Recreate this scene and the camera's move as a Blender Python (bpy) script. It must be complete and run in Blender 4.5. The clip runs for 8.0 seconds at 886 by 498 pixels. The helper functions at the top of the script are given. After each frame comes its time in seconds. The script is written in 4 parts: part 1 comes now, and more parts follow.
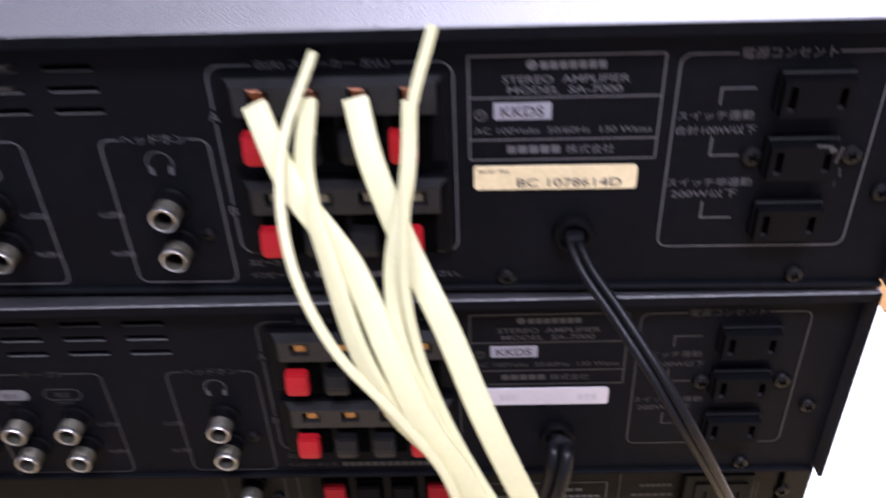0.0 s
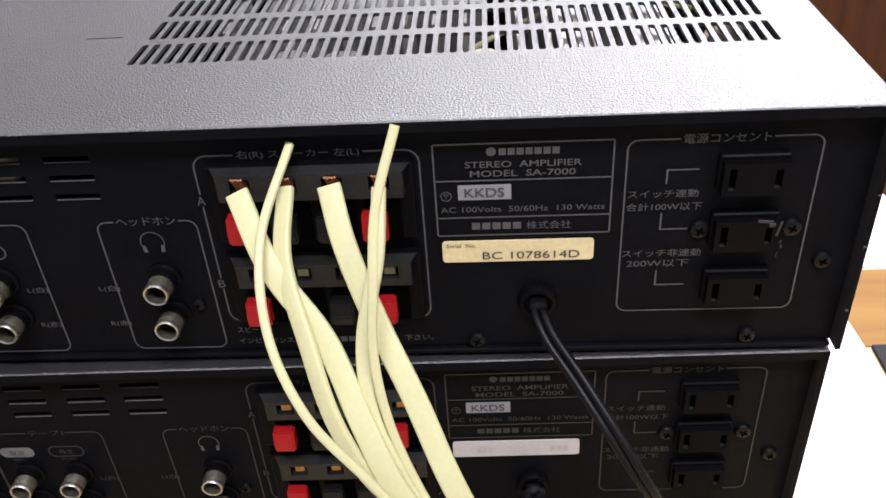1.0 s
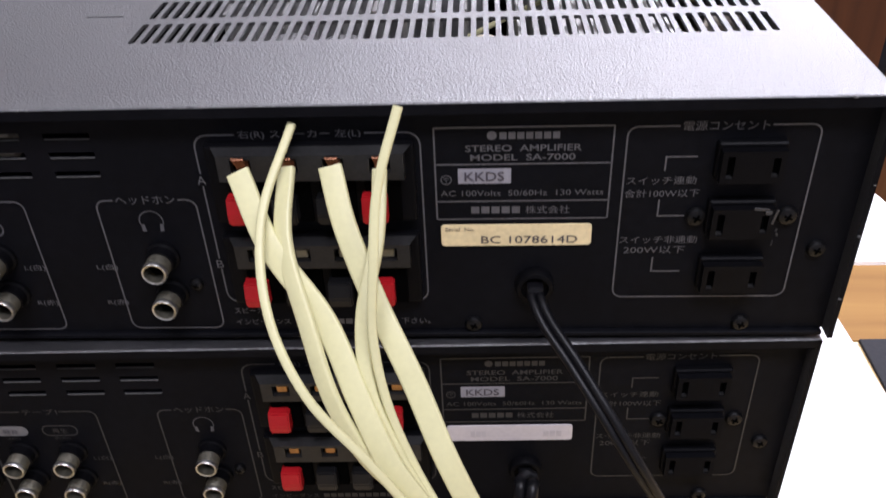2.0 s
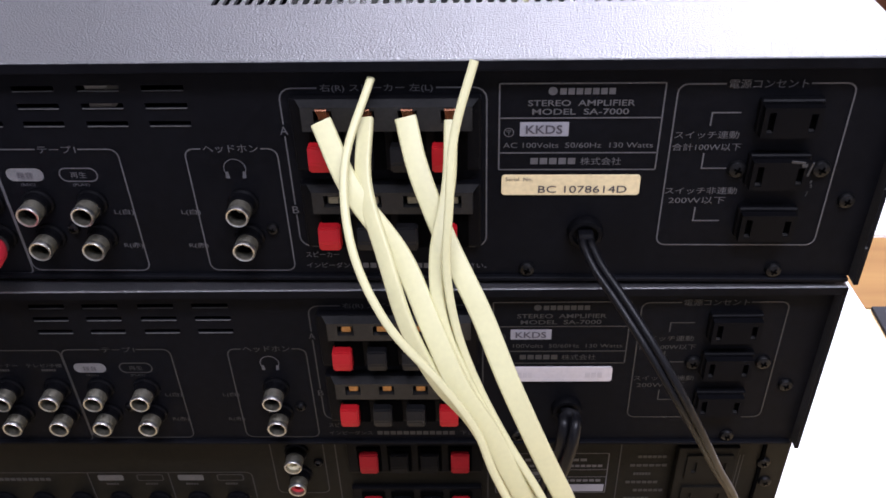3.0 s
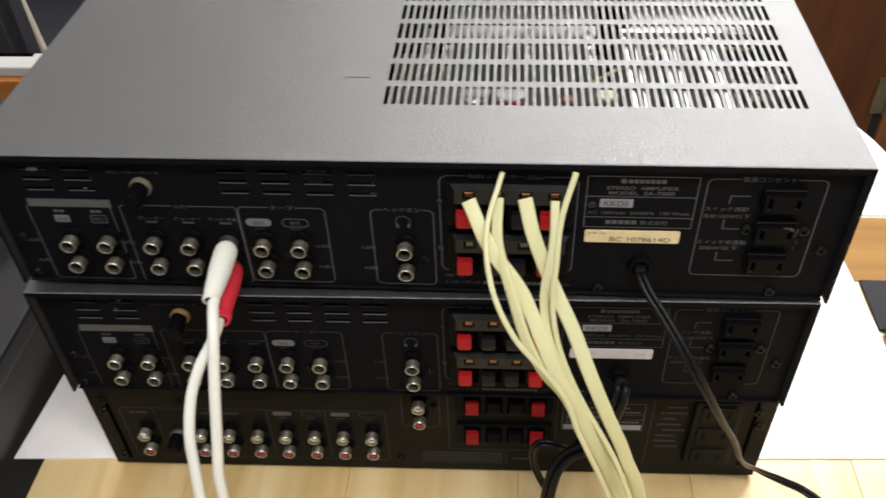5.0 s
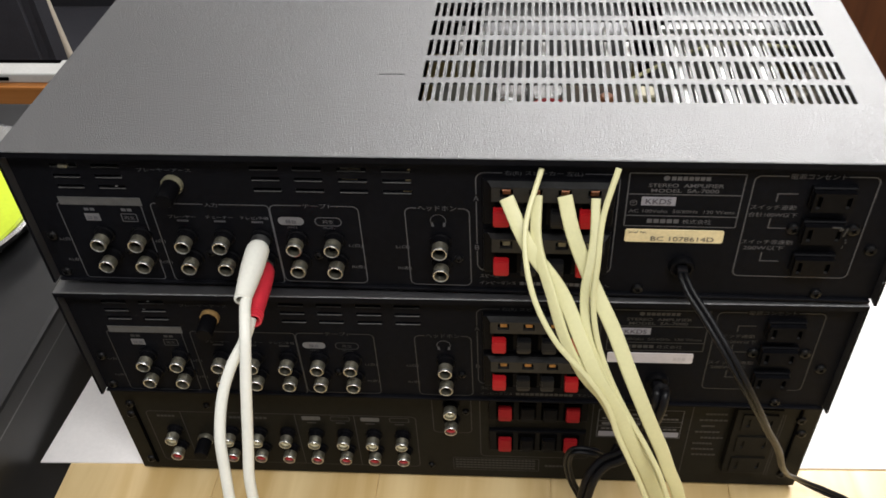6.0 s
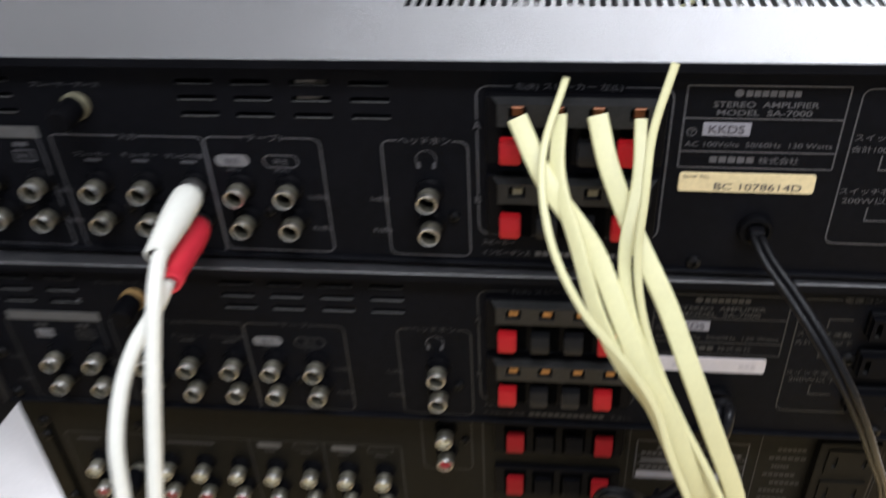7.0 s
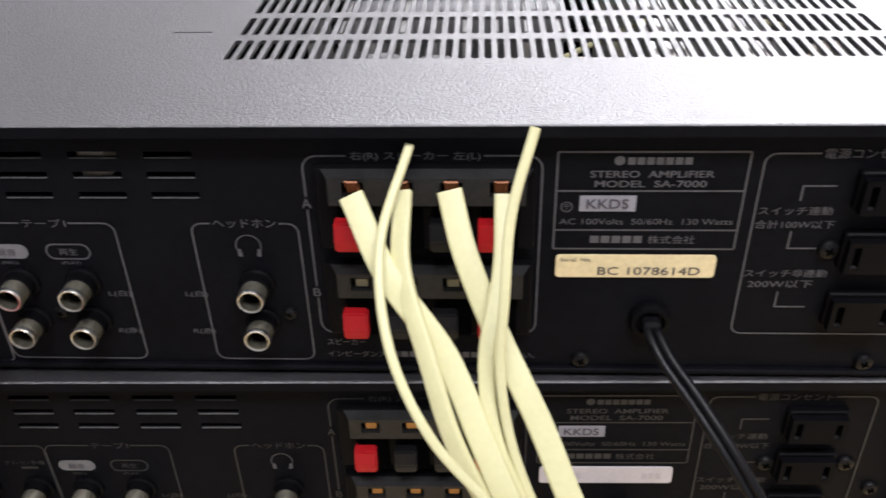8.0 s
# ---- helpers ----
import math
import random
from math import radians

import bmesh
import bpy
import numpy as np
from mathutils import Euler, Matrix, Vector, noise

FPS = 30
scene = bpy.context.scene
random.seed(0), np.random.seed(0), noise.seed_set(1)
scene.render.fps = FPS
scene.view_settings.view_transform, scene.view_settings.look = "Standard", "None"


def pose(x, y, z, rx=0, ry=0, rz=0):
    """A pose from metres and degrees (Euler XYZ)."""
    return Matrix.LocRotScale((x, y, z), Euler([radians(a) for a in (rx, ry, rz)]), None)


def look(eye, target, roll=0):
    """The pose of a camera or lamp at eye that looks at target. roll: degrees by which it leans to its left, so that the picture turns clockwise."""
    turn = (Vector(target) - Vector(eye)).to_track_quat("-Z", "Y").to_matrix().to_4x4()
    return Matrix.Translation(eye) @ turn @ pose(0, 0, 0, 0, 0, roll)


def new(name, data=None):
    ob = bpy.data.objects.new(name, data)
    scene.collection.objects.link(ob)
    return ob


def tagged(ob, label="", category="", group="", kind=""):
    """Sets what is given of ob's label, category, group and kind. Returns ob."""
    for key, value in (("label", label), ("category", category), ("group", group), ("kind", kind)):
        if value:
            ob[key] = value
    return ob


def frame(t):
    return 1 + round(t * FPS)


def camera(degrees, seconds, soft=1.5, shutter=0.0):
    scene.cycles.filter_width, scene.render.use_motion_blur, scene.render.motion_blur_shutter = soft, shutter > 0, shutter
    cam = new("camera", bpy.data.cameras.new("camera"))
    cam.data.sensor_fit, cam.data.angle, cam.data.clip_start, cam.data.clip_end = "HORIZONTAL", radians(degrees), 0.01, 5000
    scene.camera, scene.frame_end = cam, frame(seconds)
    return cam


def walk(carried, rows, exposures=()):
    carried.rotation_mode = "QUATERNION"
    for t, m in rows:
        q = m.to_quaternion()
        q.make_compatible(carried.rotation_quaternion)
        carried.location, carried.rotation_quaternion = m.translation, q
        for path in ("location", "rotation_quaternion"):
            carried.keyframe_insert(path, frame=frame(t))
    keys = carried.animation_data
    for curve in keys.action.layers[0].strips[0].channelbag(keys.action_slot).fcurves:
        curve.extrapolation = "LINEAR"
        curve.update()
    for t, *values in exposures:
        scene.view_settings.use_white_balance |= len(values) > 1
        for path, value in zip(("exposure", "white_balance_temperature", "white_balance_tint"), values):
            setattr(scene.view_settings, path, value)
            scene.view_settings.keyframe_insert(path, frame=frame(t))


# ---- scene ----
cam = camera(54.33, 8.0, soft=1.6, shutter=0.6)
PATH = [
    (0, (0.08910, -0.21000, 0.47128), (0.06505, 0.19399, 0.17765), -2.582),
    (0.2, (0.08202, -0.21631, 0.48434), (0.05357, 0.18961, 0.19379), -2.816),
    (0.5, (0.08941, -0.21739, 0.49379), (0.05557, 0.19101, 0.20732), -3.776),
    (0.7, (0.09719, -0.21388, 0.49407), (0.06697, 0.19382, 0.20621), -3.614),
    (1, (0.10234, -0.21601, 0.49420), (0.07217, 0.19415, 0.20984), -3.856),
    (1.2, (0.10061, -0.21708, 0.50012), (0.07079, 0.19293, 0.21551), -3.686),
    (2.3, (0.09779, -0.22184, 0.48369), (0.07625, 0.18582, 0.19498), -1.736),
    (2.5, (0.09099, -0.23373, 0.47841), (0.06956, 0.17289, 0.18824), -1.380),
    (2.7, (0.08695, -0.23985, 0.48438), (0.06528, 0.16413, 0.19055), -1.803),
    (3, (0.08069, -0.24613, 0.49660), (0.05668, 0.15707, 0.20189), -1.857),
    (3.5, (0.08479, -0.24925, 0.49841), (0.06652, 0.15046, 0.19857), -2.154),
    (4, (0.07773, -0.25802, 0.51425), (0.06736, 0.13572, 0.20625), -1.840),
    (4.2, (0.07108, -0.26708, 0.53935), (0.06237, 0.11987, 0.22282), -1.785),
    (4.5, (0.06139, -0.29592, 0.59281), (0.04373, 0.07730, 0.26055), -1.832),
    (4.8, (0.05211, -0.31070, 0.62105), (0.02406, 0.05576, 0.28205), -2.253),
    (5, (0.04729, -0.32042, 0.62568), (0.01188, 0.04737, 0.28882), -2.404),
    (5.2, (0.04120, -0.32290, 0.62726), (0.00417, 0.04536, 0.29108), -2.435),
    (6.3, (0.03874, -0.30865, 0.59554), (-0.01347, 0.06584, 0.26839), -3.720),
    (6.5, (0.03966, -0.29838, 0.56852), (-0.01731, 0.07977, 0.24641), -3.825),
    (6.8, (0.03957, -0.28328, 0.52507), (-0.02809, 0.10567, 0.21826), -3.793),
    (7, (0.04220, -0.26498, 0.50743), (-0.01881, 0.13297, 0.21093), -3.151),
    (7.2, (0.04576, -0.24399, 0.49970), (-0.00372, 0.16430, 0.21536), -2.764),
    (7.5, (0.05011, -0.21219, 0.48818), (0.01848, 0.20371, 0.21245), -1.768),
    (8, (0.06485, -0.20812, 0.48545), (0.04261, 0.20953, 0.21145), -1.448),
]
walk(cam, [(t, look(eye, target, roll)) for t, eye, target, roll in PATH], exposures=[
    (0.0, 0.38, 5700, 30), (0.3, 0.42, 5900, 20), (0.5, 0.2, 6550, 22), (1.0, 0.08, 6400, 16), (2.5, -0.22, 6000, 24), (3.0, 0.03, 5850, 24), (3.5, 0.0, 5850, 26), (4.0, 0.03, 5850, 28), (4.5, 0.08, 6150, 20),
    (5.0, -0.2, 6850, 10), (6.5, -0.25, 6750, 10), (6.8, -0.18, 6600, 10), (7.0, 0.05, 6150, 12), (7.5, 0.17, 6200, 16), (8.0, 0.1, 6400, 16)])

# ---- light: a room lit by white ceiling tubes ----
TABLE_Z = 0.1165
FLOOR_Z = TABLE_Z - 0.73
CEIL_Z = FLOOR_Z + 2.42
world = bpy.data.worlds.new("world")
world.use_nodes = True
world.node_tree.nodes["Background"].inputs[0].default_value = (0.9, 0.95, 1.0, 1)
world.node_tree.nodes["Background"].inputs[1].default_value = 0.05
scene.world = world


def ceiling_lamp(name, x, y, sx, sy, watts):
    data = bpy.data.lights.new(name, "AREA")
    data.shape, data.size, data.size_y, data.energy = "RECTANGLE", sx, sy, watts
    data.color = (0.95, 0.97, 1.0)
    ob = new(name, data)
    ob.matrix_world = pose(x, y, CEIL_Z - 0.09)
    return ob


ceiling_lamp("tube_light", 0.92, 1.62, 1.2, 0.6, 146)
ceiling_lamp("tube_light", -0.75, 1.65, 1.2, 0.6, 10)
ceiling_lamp("tube_light", 0.35, -0.70, 1.2, 0.34, 32)
ceiling_lamp("tube_light", -1.3, 0.1, 0.34, 1.2, 8)


# ---- materials ----
def mat(name, color, rough=0.5, metal=0.0, vary=0.12, scale=60.0, bump=0.0, bump_scale=400.0, spec=0.5, ior=1.5, wear=0.07):
    """A painted, moulded or plated surface: base colour with blotches and grain at two scales, fine relief, uneven gloss."""
    m = bpy.data.materials.new(name)
    m.use_nodes = True
    nt, p = m.node_tree, m.node_tree.nodes["Principled BSDF"]
    tc = nt.nodes.new("ShaderNodeTexCoord")
    n1, n2 = nt.nodes.new("ShaderNodeTexNoise"), nt.nodes.new("ShaderNodeTexNoise")
    n1.inputs["Scale"].default_value, n1.inputs["Detail"].default_value = scale, 6
    n2.inputs["Scale"].default_value, n2.inputs["Detail"].default_value = scale * 9, 3
    add = nt.nodes.new("ShaderNodeMath")
    add.operation = "ADD"
    ramp = nt.nodes.new("ShaderNodeMapRange")
    ramp.inputs["From Min"].default_value, ramp.inputs["From Max"].default_value = 0.6, 1.4
    ramp.inputs["To Min"].default_value, ramp.inputs["To Max"].default_value = 1 - vary, 1 + vary
    mul = nt.nodes.new("ShaderNodeVectorMath")
    mul.operation = "SCALE"
    mul.inputs[0].default_value = color
    for n in (n1, n2):
        nt.links.new(tc.outputs["Object"], n.inputs["Vector"])
    nt.links.new(n1.outputs["Fac"], add.inputs[0])
    nt.links.new(n2.outputs["Fac"], add.inputs[1])
    nt.links.new(add.outputs[0], ramp.inputs["Value"])
    nt.links.new(ramp.outputs["Result"], mul.inputs["Scale"])
    nt.links.new(mul.outputs[0], p.inputs["Base Color"])
    gloss = nt.nodes.new("ShaderNodeMapRange")
    gloss.inputs["From Min"].default_value, gloss.inputs["From Max"].default_value = 0.3, 0.7
    gloss.inputs["To Min"].default_value, gloss.inputs["To Max"].default_value = max(rough - wear, 0.02), min(rough + wear, 1)
    nt.links.new(n1.outputs["Fac"], gloss.inputs["Value"])
    nt.links.new(gloss.outputs["Result"], p.inputs["Roughness"])
    p.inputs["Metallic"].default_value = metal
    p.inputs["Specular IOR Level"].default_value = spec
    p.inputs["IOR"].default_value = ior
    if bump:
        n3, b = nt.nodes.new("ShaderNodeTexNoise"), nt.nodes.new("ShaderNodeBump")
        n3.inputs["Scale"].default_value, n3.inputs["Detail"].default_value = bump_scale, 4
        b.inputs["Strength"].default_value, b.inputs["Distance"].default_value = bump, 0.001
        nt.links.new(tc.outputs["Object"], n3.inputs["Vector"])
        nt.links.new(n3.outputs["Fac"], b.inputs["Height"])
        nt.links.new(b.outputs["Normal"], p.inputs["Normal"])
    return m


def wood(name, dark, light, along, scale=6.0, rough=0.4, spec=0.5):
    """Wood with long grain along one axis ("x", "y" or "z")."""
    m = bpy.data.materials.new(name)
    m.use_nodes = True
    nt, p = m.node_tree, m.node_tree.nodes["Principled BSDF"]
    tc, mp = nt.nodes.new("ShaderNodeTexCoord"), nt.nodes.new("ShaderNodeMapping")
    mp.inputs["Scale"].default_value = [1.0 if a == along else 11.0 for a in "xyz"]
    n1, n2 = nt.nodes.new("ShaderNodeTexNoise"), nt.nodes.new("ShaderNodeTexNoise")
    n1.inputs["Scale"].default_value, n1.inputs["Detail"].default_value, n1.inputs["Distortion"].default_value = scale, 8, 0.6
    n2.inputs["Scale"].default_value, n2.inputs["Detail"].default_value = scale * 0.35, 2
    mix = nt.nodes.new("ShaderNodeMix")
    mix.inputs["Factor"].default_value = 0.45
    cr = nt.nodes.new("ShaderNodeValToRGB")
    cr.color_ramp.elements[0].position, cr.color_ramp.elements[1].position = 0.35, 0.65
    cr.color_ramp.elements[0].color, cr.color_ramp.elements[1].color = (*dark, 1), (*light, 1)
    info = nt.nodes.new("ShaderNodeObjectInfo")
    off = nt.nodes.new("ShaderNodeVectorMath")
    off.operation = "MULTIPLY_ADD"
    off.inputs[1].default_value, off.inputs[2].default_value = (7, 7, 7), (0, 0, 0)
    nt.links.new(info.outputs["Random"], off.inputs[0])
    shift = nt.nodes.new("ShaderNodeVectorMath")
    shift.operation = "ADD"
    nt.links.new(tc.outputs["Object"], shift.inputs[0])
    nt.links.new(off.outputs[0], shift.inputs[1])
    nt.links.new(shift.outputs[0], mp.inputs["Vector"])
    for n in (n1, n2):
        nt.links.new(mp.outputs["Vector"], n.inputs["Vector"])
    nt.links.new(n1.outputs["Fac"], mix.inputs[2])
    nt.links.new(n2.outputs["Fac"], mix.inputs[3])
    nt.links.new(mix.outputs[0], cr.inputs["Fac"])
    nt.links.new(cr.outputs["Color"], p.inputs["Base Color"])
    p.inputs["Roughness"].default_value = rough
    p.inputs["Specular IOR Level"].default_value = spec
    b = nt.nodes.new("ShaderNodeBump")
    b.inputs["Strength"].default_value, b.inputs["Distance"].default_value = 0.15, 0.001
    nt.links.new(n1.outputs["Fac"], b.inputs["Height"])
    nt.links.new(b.outputs["Normal"], p.inputs["Normal"])
    return m


M_COVER = mat("textured_black_vinyl_steel", (0.014, 0.014, 0.016), 0.39, vary=0.25, scale=25, bump=0.50, bump_scale=1500, spec=1.0, ior=1.76, wear=0.02)
M_PANEL = mat("satin_black_steel", (0.0050, 0.0052, 0.0068), 0.50, vary=0.3, scale=30, bump=0.08, bump_scale=2500, spec=0.035)
M_PANEL3 = mat("dusty_brown_black_steel", (0.0085, 0.0078, 0.0060), 0.55, vary=0.3, scale=30, bump=0.08, bump_scale=2500, spec=0.10)
M_PRINT = mat("grey_screen_print", (0.074, 0.074, 0.082), 0.6, vary=0.35, scale=250)
M_PRINT_DIM = mat("dim_screen_print", (0.026, 0.026, 0.027), 0.65, vary=0.45, scale=250)
M_PRINT_LIGHT = mat("light_print_block", (0.25, 0.25, 0.285), 0.6, vary=0.15, scale=200)
M_DARK_PRINT = mat("dark_label_ink", (0.05, 0.045, 0.06), 0.6)
M_NICKEL = mat("aged_nickel", (0.60, 0.60, 0.58), 0.34, metal=1.0, vary=0.2, scale=300, bump=0.05)
M_NICKEL_DULL = mat("dull_nickel_barrel", (0.24, 0.228, 0.18), 0.38, metal=0.85, vary=0.3, scale=250, bump=0.08)
# near-black without gloss: the shade inside holes and recesses, painted
M_HOLE_SHADE = mat("hole_shade_black", (0.002, 0.002, 0.002), 0.8, vary=0.1, spec=0.0)
M_PLASTIC = mat("black_plastic", (0.0034, 0.0034, 0.0042), 0.42, vary=0.2, scale=80, bump=0.06, spec=0.05)
M_PLASTIC_GREY = mat("smoky_grey_plastic", (0.0165, 0.0165, 0.0168), 0.38, vary=0.35, scale=80, bump=0.08, spec=0.24)
M_BUTTON = mat("grey_black_button_plastic", (0.0085, 0.0085, 0.0095), 0.38, vary=0.2, scale=80, bump=0.05, spec=0.2)
M_OUTLET = mat("grey_black_outlet_face", (0.0038, 0.0039, 0.0050), 0.55, vary=0.25, scale=120, bump=0.05, spec=0.03)
M_RED = mat("red_plastic", (0.42, 0.010, 0.014), 0.45, vary=0.08, scale=90, spec=0.25)
# the same red with the shade under the stack put into its colour
M_RED_SHADED = mat("shaded_dark_red_plastic", (0.26, 0.008, 0.012), 0.5, vary=0.15, scale=90, spec=0.15)
M_COPPER = mat("copper_contact", (0.42, 0.22, 0.075), 0.4, metal=0.7, vary=0.45, scale=600)
M_COPPER_WIRE = mat("bare_copper_strands", (0.30, 0.13, 0.07), 0.45, metal=0.8, vary=0.35, scale=900)
M_TIN = mat("tinned_contact", (0.20, 0.19, 0.14), 0.45, metal=0.6, vary=0.3, scale=500)
M_CREAM_LABEL = mat("yellowed_paper_label", (0.74, 0.62, 0.36), 0.5, vary=0.14, scale=90)
M_WHITE_LABEL = mat("faded_lilac_label", (0.57, 0.535, 0.55), 0.5, vary=0.08, scale=90)
M_CREAM = mat("cream_pvc", (0.66, 0.635, 0.36), 0.42, vary=0.05, scale=70, bump=0.05, bump_scale=300, spec=0.45)
M_CORD = mat("black_pvc", (0.0040, 0.0040, 0.0052), 0.40, vary=0.15, scale=80, bump=0.05, spec=0.22)
M_WHITE_RUBBER = mat("white_pvc", (0.80, 0.80, 0.73), 0.45, vary=0.05, scale=60, bump=0.04)
M_RED_RUBBER = mat("red_pvc_plug", (0.62, 0.03, 0.05), 0.42, vary=0.08, scale=80, bump=0.05)
M_CREAM_INSERT = mat("cream_jack_insert", (0.80, 0.74, 0.52), 0.4, vary=0.15, scale=300)
M_RED_INSERT = mat("red_jack_insert", (0.55, 0.04, 0.05), 0.4, vary=0.15, scale=300)
M_SCREW = mat("black_zinc_screw", (0.013, 0.013, 0.014), 0.45, metal=0.8, vary=0.3, scale=400)
M_FOAM = mat("white_foam_sheet", (0.86, 0.83, 0.82), 0.8, vary=0.04, scale=40, bump=0.25, bump_scale=500, spec=0.2)
M_WALL = mat("off_white_wallpaper", (0.60, 0.60, 0.60), 0.85, vary=0.05, scale=5, bump=0.15, bump_scale=200)
M_CEIL = mat("white_ceiling_board", (0.75, 0.74, 0.72), 0.9, vary=0.04, scale=4, bump=0.1)
M_TABLE = wood("pale_oak_tabletop", (0.56, 0.38, 0.16), (0.80, 0.62, 0.34), "y", 5.0, 0.28)
M_FLOOR = wood("grey_brown_floor_board", (0.10, 0.085, 0.068), (0.19, 0.16, 0.13), "x", 3.0, 0.35)
M_DOOR = wood("reddish_brown_cabinet", (0.085, 0.027, 0.010), (0.16, 0.055, 0.020), "z", 5.0, 0.35)
M_DOOR_LIGHT = wood("warm_brown_frame", (0.17, 0.065, 0.022), (0.28, 0.12, 0.045), "z", 5.0, 0.38)
M_ALU = mat("heat_sink_aluminium", (0.62, 0.62, 0.60), 0.35, metal=0.8, vary=0.15, scale=120)
M_PCB = mat("phenolic_board", (0.20, 0.15, 0.05), 0.5, vary=0.3, scale=120)
M_GREY_FAB = mat("charcoal_fabric", (0.035, 0.035, 0.042), 0.9, vary=0.25, scale=60, bump=0.5, bump_scale=900, spec=0.2)
M_SATIN_BLACK = mat("satin_black_casing", (0.020, 0.020, 0.021), 0.34, vary=0.2, scale=8, bump=0.04, bump_scale=900, spec=0.5)
M_SILVER = mat("silver_trim", (0.72, 0.72, 0.72), 0.25, metal=0.9, vary=0.08, scale=40)
M_GREEN = mat("yellow_green_disc", (0.50, 0.62, 0.03), 0.4, vary=0.08, scale=40)
M_HINGE = mat("tarnished_hinge_metal", (0.20, 0.165, 0.095), 0.45, metal=0.4, vary=0.25, scale=120, bump=0.05)
M_BEIGE = mat("beige_plastic", (0.55, 0.49, 0.40), 0.5, vary=0.08, scale=40)
M_DARK_GREY = mat("dark_grey_plastic", (0.030, 0.030, 0.034), 0.8, vary=0.15, scale=40, bump=0.05, spec=0.15)
M_BRASS_RING = mat("tarnished_brass_ring", (0.40, 0.25, 0.10), 0.4, metal=0.5, vary=0.25, scale=300)
M_NICKEL_RING = mat("pale_nickel_ring", (0.30, 0.28, 0.19), 0.4, metal=0.6, vary=0.25, scale=300)


# ---- mesh helpers ----
def part(name, bm, material, parent=None, label="", smooth=False):
    me = bpy.data.meshes.new(name)
    bm.to_mesh(me)
    bm.free()
    me.materials.append(material)
    if smooth:
        me.shade_smooth()
        me.set_sharp_from_angle(angle=radians(38))
    ob = new(name, me)
    ob.parent = parent
    if label:
        ob["label"] = label
    return ob


def thing(name, m, label, category, group=""):
    ob = new(name)
    ob.empty_display_size = 0.02
    ob.matrix_world = m
    return tagged(ob, label, category, group)


def add_box(bm, x0, x1, y0, y1, z0, z1, bevel=0.0, seg=2):
    g = bmesh.ops.create_cube(bm, size=1, matrix=Matrix.LocRotScale(((x0 + x1) / 2, (y0 + y1) / 2, (z0 + z1) / 2), None, (x1 - x0, y1 - y0, z1 - z0)))
    if bevel:
        edges = list({e for v in g["verts"] for e in v.link_edges})
        bmesh.ops.bevel(bm, geom=edges, offset=bevel, segments=seg, affect="EDGES", profile=0.6)
    return bm


def box(*a, **k):
    return add_box(bmesh.new(), *a, **k)


def add_lathe(bm, prof, m=None, n=24):
    """A turned body about its own z: prof is rows of (radius, height)."""
    m = m or Matrix()
    rings = []
    for r, h in prof:
        if r < 1e-6:
            rings.append([bm.verts.new(m @ Vector((0, 0, h)))])
        else:
            rings.append([bm.verts.new(m @ Vector((r * math.cos(2 * math.pi * i / n), r * math.sin(2 * math.pi * i / n), h))) for i in range(n)])
    for a, b in zip(rings, rings[1:]):
        for i in range(n):
            j = (i + 1) % n
            if len(a) == 1 and len(b) == 1:
                continue
            if len(a) == 1:
                bm.faces.new((a[0], b[i], b[j]))
            elif len(b) == 1:
                bm.faces.new((a[i], a[j], b[0]))
            else:
                bm.faces.new((a[i], a[j], b[j], b[i]))
    return bm


OUT = pose(0, 0, 0, 90)  # turns a lathe's z to -y, out of the panel


def spin(prof, x, y, z, n=24):
    return add_lathe(bmesh.new(), prof, Matrix.Translation((x, y, z)) @ OUT, n)


def glide(pts, steps=8):
    """A smooth curve through the points (tuples of any length)."""
    p = [np.array(q, float) for q in pts]
    p = [2 * p[0] - p[1], *p, 2 * p[-1] - p[-2]]
    out = []
    for a, b, c, d in zip(p, p[1:], p[2:], p[3:]):
        for i in range(steps):
            t = i / steps
            out.append(0.5 * (2 * b + (c - a) * t + (2 * a - 5 * b + 4 * c - d) * t * t + (3 * b - a - 3 * c + d) * t**3))
    return [*out, p[-2]]


def sweep(pts, section, facing=(0, -0.78, 0.62), steps=8):
    """A section (rows of across, outward) swept along rows of (x, y, z, turn in degrees, scale)."""
    bm, rows = bmesh.new(), glide([(*q, *(0, 1)[len(q) - 3 :]) if len(q) < 5 else q for q in pts], steps)
    rings = []
    for i, r in enumerate(rows):
        a, b = rows[max(i - 1, 0)], rows[min(i + 1, len(rows) - 1)]
        tan = Vector(b[:3] - a[:3]).normalized()
        across = tan.cross(Vector(facing)).normalized()
        outw = across.cross(tan).normalized()
        turn = Matrix.Rotation(radians(float(r[3])), 3, tan)
        across, outw = turn @ across, turn @ outw
        rings.append([bm.verts.new(Vector(r[:3]) + float(r[4]) * (u * across + v * outw)) for u, v in section])
    n = len(section)
    for a, b in zip(rings, rings[1:]):
        for i in range(n):
            bm.faces.new((a[i], a[(i + 1) % n], b[(i + 1) % n], b[i]))
    bm.faces.new(rings[0][::-1])
    bm.faces.new(rings[-1])
    bmesh.ops.recalc_face_normals(bm, faces=bm.faces)
    return bm


def round_section(r, n=12):
    return [(r * math.cos(2 * math.pi * i / n), r * math.sin(2 * math.pi * i / n)) for i in range(n)]


def flat_section(w, t, r=0.0008):
    """A flat strip with rounded edges: half width w, half thickness t."""
    out = []
    for sx, sy, a0 in ((1, 1, 0), (-1, 1, 90), (-1, -1, 180), (1, -1, 270)):
        for k in range(4):
            a = radians(a0 + 30 * k)
            out.append((sx * (w - r) + r * math.cos(a), sy * (t - r) + r * math.sin(a)))
    return out


